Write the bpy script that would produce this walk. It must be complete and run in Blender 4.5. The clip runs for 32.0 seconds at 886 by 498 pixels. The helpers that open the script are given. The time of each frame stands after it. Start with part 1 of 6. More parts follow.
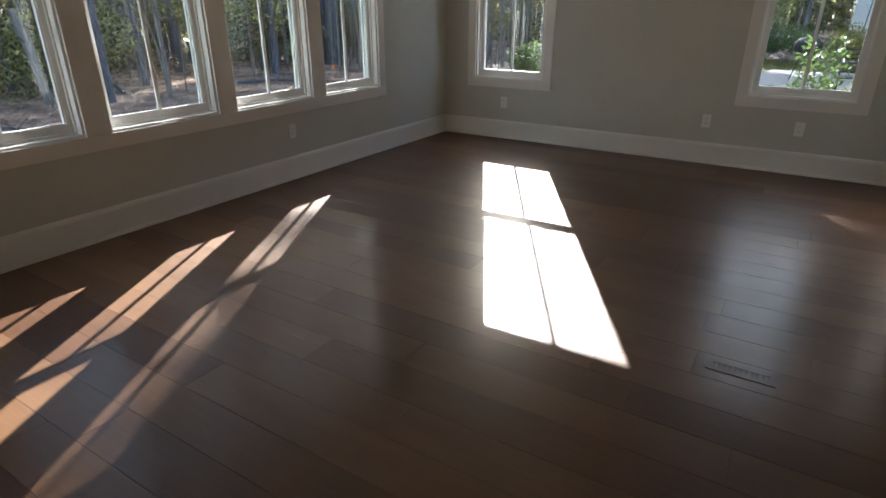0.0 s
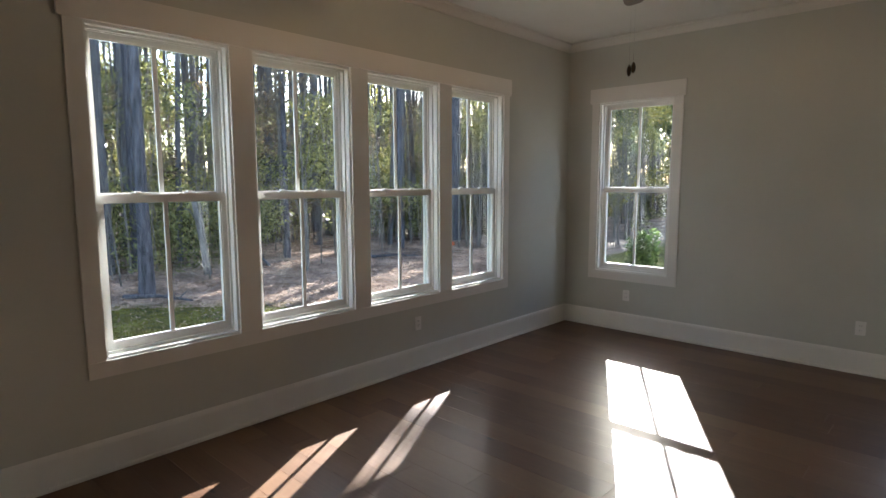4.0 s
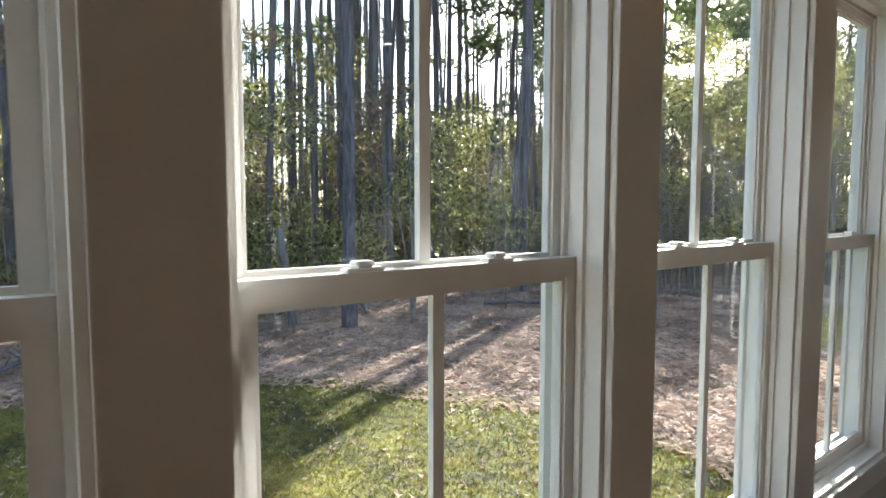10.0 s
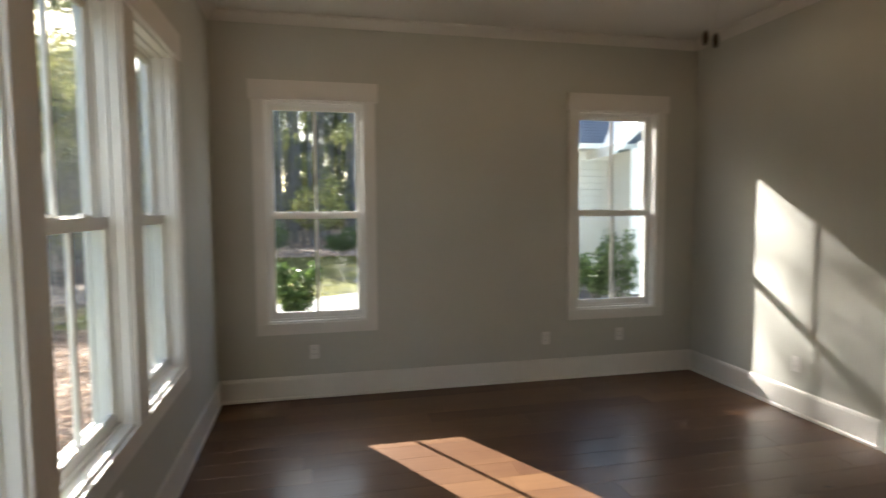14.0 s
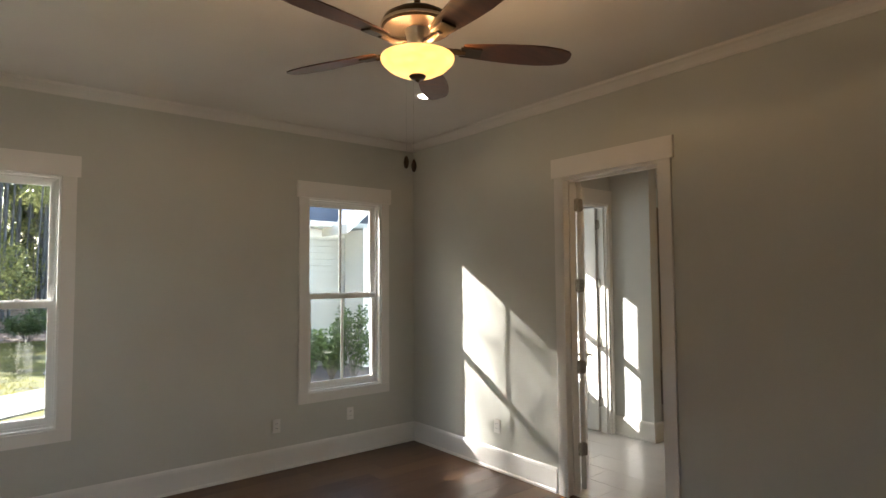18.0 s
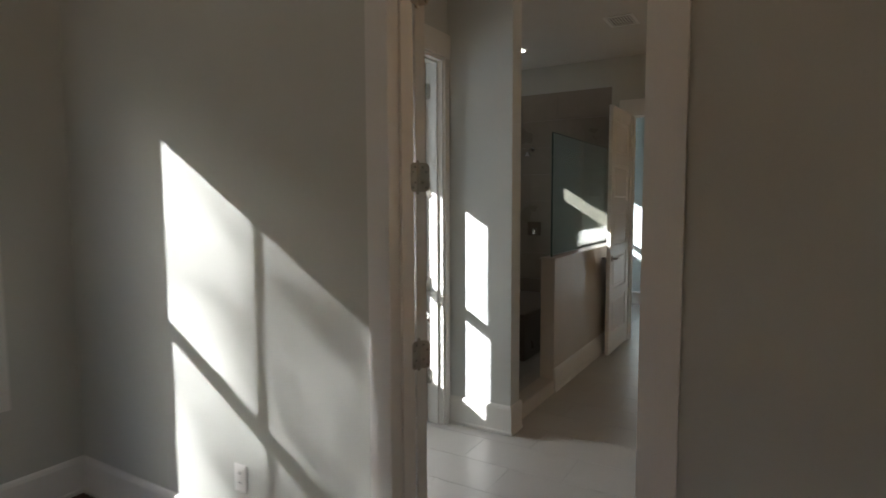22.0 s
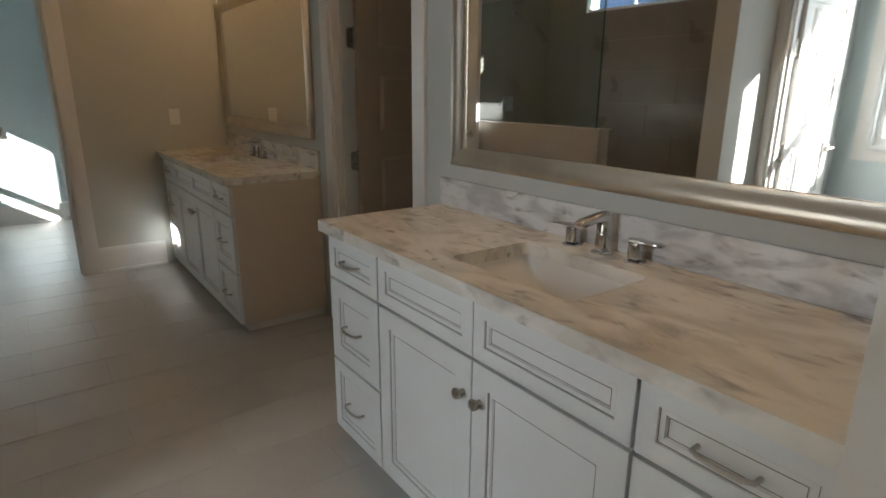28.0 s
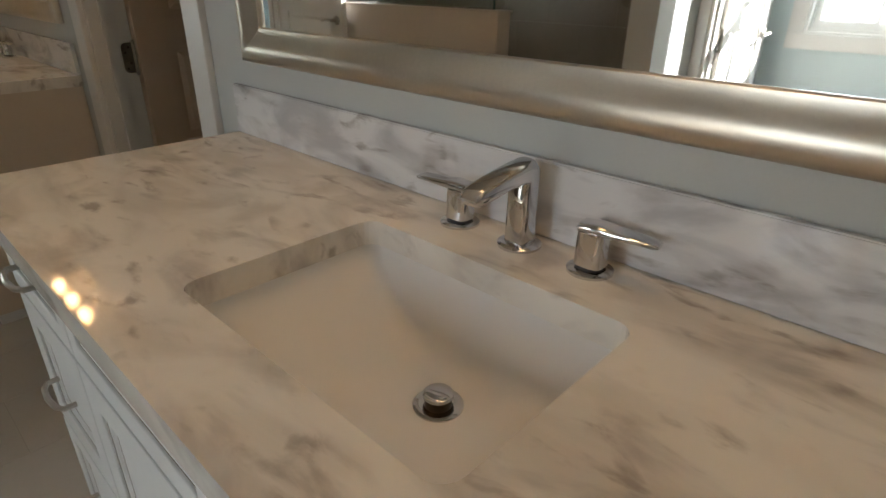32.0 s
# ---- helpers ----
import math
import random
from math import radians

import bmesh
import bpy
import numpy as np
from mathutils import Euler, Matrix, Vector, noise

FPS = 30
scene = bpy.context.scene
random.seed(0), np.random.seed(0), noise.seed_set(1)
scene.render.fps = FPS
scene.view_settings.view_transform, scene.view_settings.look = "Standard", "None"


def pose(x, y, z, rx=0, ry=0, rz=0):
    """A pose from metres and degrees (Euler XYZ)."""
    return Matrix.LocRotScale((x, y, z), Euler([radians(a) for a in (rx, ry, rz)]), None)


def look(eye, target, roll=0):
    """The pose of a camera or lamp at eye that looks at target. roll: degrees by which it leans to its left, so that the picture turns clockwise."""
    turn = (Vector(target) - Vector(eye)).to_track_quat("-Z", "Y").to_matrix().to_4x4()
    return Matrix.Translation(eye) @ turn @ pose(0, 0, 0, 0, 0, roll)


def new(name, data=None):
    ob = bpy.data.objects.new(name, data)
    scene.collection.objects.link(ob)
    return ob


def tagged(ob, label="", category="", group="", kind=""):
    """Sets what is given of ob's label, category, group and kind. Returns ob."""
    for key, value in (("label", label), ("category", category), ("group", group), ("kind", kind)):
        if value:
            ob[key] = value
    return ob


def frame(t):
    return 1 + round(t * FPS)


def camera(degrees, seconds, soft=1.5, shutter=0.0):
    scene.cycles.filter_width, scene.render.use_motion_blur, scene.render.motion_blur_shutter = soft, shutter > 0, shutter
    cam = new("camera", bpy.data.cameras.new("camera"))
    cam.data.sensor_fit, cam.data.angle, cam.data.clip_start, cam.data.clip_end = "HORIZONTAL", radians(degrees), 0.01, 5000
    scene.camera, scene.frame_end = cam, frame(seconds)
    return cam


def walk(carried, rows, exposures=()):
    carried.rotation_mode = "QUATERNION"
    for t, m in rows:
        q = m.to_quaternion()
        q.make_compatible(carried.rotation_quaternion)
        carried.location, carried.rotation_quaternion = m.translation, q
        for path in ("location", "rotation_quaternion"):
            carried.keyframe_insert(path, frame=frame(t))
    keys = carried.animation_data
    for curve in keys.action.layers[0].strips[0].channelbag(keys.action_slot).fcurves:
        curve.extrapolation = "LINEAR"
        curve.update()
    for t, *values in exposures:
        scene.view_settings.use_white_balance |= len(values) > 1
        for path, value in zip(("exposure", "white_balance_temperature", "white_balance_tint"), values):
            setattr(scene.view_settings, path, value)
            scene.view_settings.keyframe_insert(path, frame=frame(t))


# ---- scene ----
cam = camera(75.9, 32.0, shutter=0.5)
# seconds, eye, yaw, pitch, roll
PATH = [
    (0.0, (0.018, -0.358, 1.326), 31.92, -23.05, 0.10),
    (0.5, (0.004, -0.371, 1.411), 32.13, -22.95, 0.10),
    (1.0, (-0.001, -0.365, 1.478), 32.25, -18.81, 0.01),
    (1.5, (-0.008, -0.365, 1.538), 32.39, -14.80, 0.00),
    (2.0, (-0.031, -0.395, 1.572), 34.56, -10.44, 0.01),
    (2.5, (-0.055, -0.388, 1.575), 38.28, -8.96, -0.05),
    (3.0, (-0.049, -0.388, 1.584), 40.79, -7.73, 0.10),
    (3.5, (-0.054, -0.394, 1.586), 42.29, -7.04, -0.02),
    (5.5, (-0.489, -0.037, 1.593), 46.22, -5.84, -0.01),
    (6.0, (-0.733, 0.169, 1.604), 49.11, -5.62, 0.00),
    (6.5, (-1.023, 0.307, 1.600), 51.69, -5.35, -0.10),
    (7.0, (-1.338, 0.457, 1.590), 52.01, -5.07, -0.01),
    (7.5, (-1.670, 0.623, 1.607), 52.59, -5.16, 0.00),
    (8.0, (-1.954, 0.756, 1.617), 53.02, -5.15, 0.04),
    (8.5, (-2.200, 0.912, 1.635), 53.05, -4.90, 0.06),
    (9.0, (-2.385, 1.082, 1.653), 53.33, -4.65, 0.00),
    (9.5, (-2.554, 1.178, 1.652), 53.24, -4.36, 0.04),
    (10.0, (-2.740, 1.277, 1.626), 53.27, -3.99, 0.03),
    (10.5, (-2.778, 1.299, 1.634), 53.40, -3.81, -0.08),
    (11.0, (-2.779, 1.280, 1.629), 53.44, -3.72, -0.06),
    (11.5, (-2.751, 1.218, 1.602), 53.19, -3.83, -0.03),
    (12.0, (-2.711, 1.127, 1.578), 46.52, -3.92, 0.06),
    (12.4, (-2.741, 1.049, 1.571), 35.27, -4.01, 0.00),
    (12.5, (-2.748, 1.029, 1.569), 32.42, -4.01, -0.04),
    (13.0, (-2.753, 0.889, 1.560), 14.61, -3.99, -0.20),
    (13.5, (-2.734, 0.692, 1.544), 0.31, -4.07, -0.18),
    (14.0, (-2.716, 0.578, 1.553), -12.75, -4.07, -0.30),
    (14.5, (-2.710, 0.545, 1.557), -22.28, -4.00, -0.25),
    (15.0, (-2.706, 0.532, 1.563), -27.47, -4.03, -0.32),
    (15.5, (-2.712, 0.517, 1.575), -30.60, -4.04, -0.30),
    (17.5, (-2.707, 0.453, 1.669), -37.97, 2.44, -0.40),
    (18.0, (-2.701, 0.455, 1.666), -38.67, 2.92, -0.42),
    (18.5, (-2.651, 0.496, 1.642), -39.36, 2.95, -0.42),
    (19.0, (-2.531, 0.660, 1.608), -40.29, 2.58, -0.40),
    (19.5, (-2.303, 0.866, 1.555), -43.57, 1.88, -0.57),
    (20.0, (-2.010, 1.145, 1.515), -45.99, -1.32, -0.40),
    (20.5, (-1.690, 1.437, 1.529), -48.91, -3.80, -0.40),
    (21.0, (-1.351, 1.704, 1.508), -52.43, -4.22, -0.30),
    (21.5, (-1.033, 1.973, 1.518), -54.75, -4.47, -0.24),
    (22.0, (-0.735, 2.195, 1.508), -59.23, -4.67, -0.20),
    (22.5, (-0.418, 2.397, 1.500), -62.69, -4.69, 0.24),
    (23.0, (-0.157, 2.610, 1.502), -68.17, -4.88, -0.20),
    (23.5, (0.131, 2.777, 1.480), -75.60, -5.54, -0.04),
    (24.0, (0.378, 2.882, 1.468), -81.03, -6.03, -0.10),
    (24.5, (0.571, 2.978, 1.443), -93.80, -7.41, 0.18),
    (25.0, (0.710, 3.030, 1.425), -103.79, -9.59, 0.20),
    (25.5, (0.766, 3.065, 1.401), -112.01, -10.51, 0.21),
    (26.0, (0.764, 3.069, 1.380), -119.82, -11.77, 0.40),
    (26.5, (0.775, 3.058, 1.364), -122.77, -12.94, 0.30),
    (28.5, (0.839, 3.015, 1.327), -127.62, -16.62, 0.50),
    (29.0, (0.929, 2.861, 1.316), -129.09, -17.94, 0.61),
    (29.5, (1.055, 2.708, 1.310), -130.48, -19.96, 0.57),
    (30.0, (1.205, 2.560, 1.289), -132.33, -20.89, 0.60),
    (30.5, (1.314, 2.437, 1.247), -135.01, -22.33, 0.70),
    (31.0, (1.374, 2.367, 1.227), -136.06, -24.38, 0.86),
    (31.5, (1.387, 2.343, 1.222), -136.48, -25.05, 0.81),
    (32.0, (1.388, 2.330, 1.220), -136.86, -25.31, 0.80),
]
EXPOSURES = [(0.0, 2.94, 6250, 10), (3.5, 3.03, 6150, 10), (6.0, 3.12, 6100, 10), (8.0, 2.84, 6200, 10), (9.5, 2.66, 6400, 10), (11.5, 2.62, 6550, 10), (13.0, 2.62, 6650, 10), (14.0, 2.95, 6800, 10), (15.2, 3.14, 7050, 10), (18.0, 3.22, 6650, 10), (20.0, 3.04, 6100, 10), (21.0, 3.00, 6000, 10),
             (22.0, 2.85, 6050, 10), (23.0, 2.52, 6150, 10), (24.0, 2.80, 6050, 10), (25.0, 3.06, 6050, 10), (26.4, 3.24, 6150, 10), (28.5, 3.48, 6150, 10), (32.0, 3.62, 6250, 10)]
walk(cam, [(t, pose(*eye, 0, 0, yaw) @ pose(0, 0, 0, 90 + pitch) @ pose(0, 0, 0, 0, 0, roll)) for t, eye, yaw, pitch, roll in PATH], EXPOSURES)

# ---- light ----
SUN = Vector((-0.86, 1.60, 1.0)).normalized()
world = bpy.data.worlds.new("sky")
scene.world = world
world.use_nodes = True
wn = world.node_tree.nodes
sky = wn.new("ShaderNodeTexSky")
sky.sky_type = "NISHITA"
sky.sun_disc = False
sky.sun_elevation = math.asin(SUN.z)
sky.sun_rotation = math.atan2(SUN.x, SUN.y)
sky.air_density, sky.dust_density = 1.0, 1.5
world.node_tree.links.new(sky.outputs[0], wn["Background"].inputs[0])
wn["Background"].inputs[1].default_value = 0.118
sun_data = bpy.data.lights.new("sun", "SUN")
sun_data.energy, sun_data.angle, sun_data.color = 4.2, radians(0.4), (1.0, 0.965, 0.92)
sun = new("sun", sun_data)
# area lamp added in the toilet room's window opening to strengthen sky light
wc_sky = bpy.data.lights.new("window_sky_light", "AREA")
wc_sky.shape, wc_sky.size, wc_sky.size_y = "RECTANGLE", 0.64, 1.36
wc_sky.energy, wc_sky.color = 2.0, (0.92, 0.965, 1.0)
new("window_sky_light", wc_sky).matrix_world = look((1.995, 5.475, 1.68), (1.995, 4.0, 1.62))
sun.matrix_world = look((0, 0, 30), Vector((0, 0, 30)) - SUN)


# ---- materials ----
def nodes_of(name):
    m = bpy.data.materials.new(name)
    m.use_nodes = True
    return m, m.node_tree.nodes, m.node_tree.links, m.node_tree.nodes["Principled BSDF"]


def mat(name, low, high, rough=0.5, scale=8.0, stretch=(1, 1, 1), bump=0.1, fine=60.0, metal=0.0, spread=0.08, vary=0.0, coat=0.0, depth=0.004):
    """Two-scale procedural surface: broad mottling from low to high, fine relief, uneven gloss."""
    m, n, l, b = nodes_of(name)
    co = n.new("ShaderNodeTexCoord")
    mp = n.new("ShaderNodeMapping")
    mp.inputs["Scale"].default_value = stretch
    l.new(co.outputs["Object"], mp.inputs[0])
    big = n.new("ShaderNodeTexNoise")
    big.inputs["Scale"].default_value, big.inputs["Detail"].default_value = scale, 6
    l.new(mp.outputs[0], big.inputs["Vector"])
    small = n.new("ShaderNodeTexNoise")
    small.inputs["Scale"].default_value, small.inputs["Detail"].default_value = fine, 3
    l.new(mp.outputs[0], small.inputs["Vector"])
    mixf = n.new("ShaderNodeMath")
    mixf.operation = "MULTIPLY_ADD"
    l.new(small.outputs[0], mixf.inputs[0])
    mixf.inputs[1].default_value = 0.35
    add = n.new("ShaderNodeMath")
    add.operation = "MULTIPLY_ADD"
    l.new(big.outputs[0], add.inputs[0])
    add.inputs[1].default_value, add.inputs[2].default_value = 1.6, -0.48
    l.new(add.outputs[0], mixf.inputs[2])
    last = mixf.outputs[0]
    if vary:
        info = n.new("ShaderNodeObjectInfo")
        va = n.new("ShaderNodeMath")
        va.operation = "MULTIPLY_ADD"
        l.new(info.outputs["Random"], va.inputs[0])
        va.inputs[1].default_value = vary
        l.new(last, va.inputs[2])
        last = va.outputs[0]
    ramp = n.new("ShaderNodeValToRGB")
    ramp.color_ramp.elements[0].color, ramp.color_ramp.elements[1].color = (*low, 1), (*high, 1)
    ramp.color_ramp.elements[0].position, ramp.color_ramp.elements[1].position = 0.15, 0.85 + vary
    l.new(last, ramp.inputs[0])
    l.new(ramp.outputs[0], b.inputs["Base Color"])
    rr = n.new("ShaderNodeMapRange")
    rr.inputs[3].default_value, rr.inputs[4].default_value = max(rough - spread, 0.02), min(rough + spread, 1)
    l.new(big.outputs[0], rr.inputs[0])
    l.new(rr.outputs[0], b.inputs["Roughness"])
    b.inputs["Metallic"].default_value = metal
    b.inputs["Coat Weight"].default_value = coat
    if bump:
        bp = n.new("ShaderNodeBump")
        bp.inputs["Strength"].default_value, bp.inputs["Distance"].default_value = bump, depth
        l.new(small.outputs[0], bp.inputs["Height"])
        l.new(bp.outputs[0], b.inputs["Normal"])
    return m


def wood_floor_mat():
    """Dark brown oiled planks: tone by plank, soft cloudy figure, fine grain along the board, a few knots."""
    m, n, l, b = nodes_of("hardwood")
    co = n.new("ShaderNodeTexCoord")
    info = n.new("ShaderNodeObjectInfo")
    off = n.new("ShaderNodeVectorMath")
    off.operation = "MULTIPLY_ADD"
    l.new(info.outputs["Random"], off.inputs[0])
    off.inputs[1].default_value = (37, 53, 0)
    l.new(co.outputs["Object"], off.inputs[2])

    def grain(sx, sy, scale, detail, twist):
        mp = n.new("ShaderNodeMapping")
        mp.inputs["Scale"].default_value = (sx, sy, 1)
        l.new(off.outputs[0], mp.inputs[0])
        g = n.new("ShaderNodeTexNoise")
        g.inputs["Scale"].default_value, g.inputs["Detail"].default_value, g.inputs["Distortion"].default_value = scale, detail, twist
        l.new(mp.outputs[0], g.inputs["Vector"])
        return g.outputs[0]

    def blend(op, p, q, r=None):
        k = n.new("ShaderNodeMath")
        k.operation = op
        for i, v in enumerate((p, q, r)):
            if isinstance(v, (int, float)):
                k.inputs[i].default_value = v
            elif v is not None:
                l.new(v, k.inputs[i])
        return k.outputs[0]

    fine, cloud = grain(1.0, 22, 3.0, 6, 0.3), grain(1.0, 3.2, 1.6, 4, 0.5)
    tone = blend("MULTIPLY_ADD", fine, 0.20, blend("MULTIPLY_ADD", cloud, 0.36, blend("MULTIPLY", info.outputs["Random"], 0.32)))
    mp2 = n.new("ShaderNodeMapping")
    mp2.inputs["Scale"].default_value = (1.2, 3.2, 1)
    l.new(off.outputs[0], mp2.inputs[0])
    knot = n.new("ShaderNodeTexVoronoi")
    knot.inputs["Scale"].default_value, knot.inputs["Randomness"].default_value = 1.0, 1
    l.new(mp2.outputs[0], knot.inputs["Vector"])
    kr = n.new("ShaderNodeValToRGB")
    kr.color_ramp.elements[0].position, kr.color_ramp.elements[1].position = 0.012, 0.055
    kr.color_ramp.elements[0].color, kr.color_ramp.elements[1].color = (0.22, 0.22, 0.22, 1), (1, 1, 1, 1)
    l.new(knot.outputs[0], kr.inputs[0])
    ramp = n.new("ShaderNodeValToRGB")
    e = ramp.color_ramp.elements
    e[0].position, e[0].color = 0.16, (0.062, 0.0245, 0.0105, 1)
    e[1].position, e[1].color = 0.66, (0.154, 0.080, 0.036, 1)
    l.new(tone, ramp.inputs[0])
    mul = n.new("ShaderNodeMix")
    mul.data_type, mul.blend_type = "RGBA", "MULTIPLY"
    mul.inputs[0].default_value = 1
    l.new(ramp.outputs[0], mul.inputs[6])
    l.new(kr.outputs[0], mul.inputs[7])
    l.new(mul.outputs[2], b.inputs["Base Color"])
    rr = n.new("ShaderNodeMapRange")
    rr.inputs[1].default_value, rr.inputs[2].default_value = 0.2, 1.0
    rr.inputs[3].default_value, rr.inputs[4].default_value = 0.19, 0.33
    l.new(tone, rr.inputs[0])
    l.new(rr.outputs[0], b.inputs["Coat Roughness"])
    b.inputs["Roughness"].default_value = 0.48
    b.inputs["Specular IOR Level"].default_value = 0.24
    b.inputs["Coat Weight"].default_value = 0.48
    b.inputs["Coat IOR"].default_value = 1.4
    bp = n.new("ShaderNodeBump")
    bp.inputs["Strength"].default_value, bp.inputs["Distance"].default_value = 0.04, 0.001
    l.new(fine, bp.inputs["Height"])
    l.new(bp.outputs[0], b.inputs["Normal"])
    return m


def marble_mat(name, turn, scale, pale, cloudy):
    """Warm white marble: cool clouds and patchy grey-brown streaks running one way."""
    m, n, l, b = nodes_of(name)
    co = n.new("ShaderNodeTexCoord")
    mp = n.new("ShaderNodeMapping")
    mp.inputs["Scale"].default_value, mp.inputs["Rotation"].default_value = scale, [radians(q) for q in turn]
    l.new(co.outputs["Object"], mp.inputs[0])

    def cloud(src, size, detail, twist, lo, hi):
        t = n.new("ShaderNodeTexNoise")
        t.inputs["Scale"].default_value, t.inputs["Detail"].default_value, t.inputs["Distortion"].default_value = size, detail, twist
        l.new(src, t.inputs["Vector"])
        r = n.new("ShaderNodeMapRange")
        r.interpolation_type = "SMOOTHSTEP"
        r.inputs[1].default_value, r.inputs[2].default_value = lo, hi
        l.new(t.outputs[0], r.inputs[0])
        return r.outputs[0]

    streak = cloud(mp.outputs[0], 1.7, 9, 0.5, 0.50, 0.72)
    fleck = cloud(mp.outputs[0], 3.2, 9, 0.4, 0.54, 0.70)
    where = cloud(co.outputs["Object"], 5.5, 3, 0.8, 0.38, 0.58)
    haze = cloud(mp.outputs[0], 0.9, 5, 1.2, 0.40, 0.66)

    def mixc(fac, c0, c1):
        k = n.new("ShaderNodeMix")
        k.data_type = "RGBA"
        l.new(fac, k.inputs[0])
        if isinstance(c0, tuple):
            k.inputs[6].default_value = (*c0, 1)
        else:
            l.new(c0, k.inputs[6])
        k.inputs[7].default_value = (*c1, 1)
        return k.outputs[2]

    def times(p, q):
        k = n.new("ShaderNodeMath")
        k.operation = "MULTIPLY"
        l.new(p, k.inputs[0])
        if isinstance(q, float):
            k.inputs[1].default_value = q
        else:
            l.new(q, k.inputs[1])
        return k.outputs[0]

    base = mixc(haze, pale, cloudy)
    base = mixc(times(times(streak, where), 0.62), base, (0.33, 0.30, 0.285))
    base = mixc(times(times(fleck, where), 0.64), base, (0.25, 0.21, 0.185))
    l.new(base, b.inputs["Base Color"])
    b.inputs["Roughness"].default_value = 0.055
    return m


def glass_mat(name, tint, gloss=0.035):
    m = bpy.data.materials.new(name)
    m.use_nodes = True
    n, l = m.node_tree.nodes, m.node_tree.links
    n.remove(n["Principled BSDF"])
    lw = n.new("ShaderNodeLayerWeight")
    lw.inputs[0].default_value = 0.5
    pw_ = n.new("ShaderNodeMath")
    pw_.operation = "POWER"
    l.new(lw.outputs["Facing"], pw_.inputs[0])
    pw_.inputs[1].default_value = 5
    fr = n.new("ShaderNodeMath")
    fr.operation = "MULTIPLY_ADD"
    l.new(pw_.outputs[0], fr.inputs[0])
    fr.inputs[1].default_value, fr.inputs[2].default_value = 0.8, gloss
    tr = n.new("ShaderNodeBsdfTransparent")
    tr.inputs[0].default_value = (*tint, 1)
    gl = n.new("ShaderNodeBsdfGlossy")
    gl.inputs["Roughness"].default_value = 0.01
    mx = n.new("ShaderNodeMixShader")
    l.new(fr.outputs[0], mx.inputs[0])
    l.new(tr.outputs[0], mx.inputs[1])
    l.new(gl.outputs[0], mx.inputs[2])
    l.new(mx.outputs[0], n["Material Output"].inputs[0])
    return m


def glow_mat(name, color, strength, rough=0.4):
    m, n, l, b = nodes_of(name)
    b.inputs["Base Color"].default_value = (*color, 1)
    b.inputs["Emission Color"].default_value = (*color, 1)
    b.inputs["Emission Strength"].default_value = strength
    b.inputs["Roughness"].default_value = rough
    return m


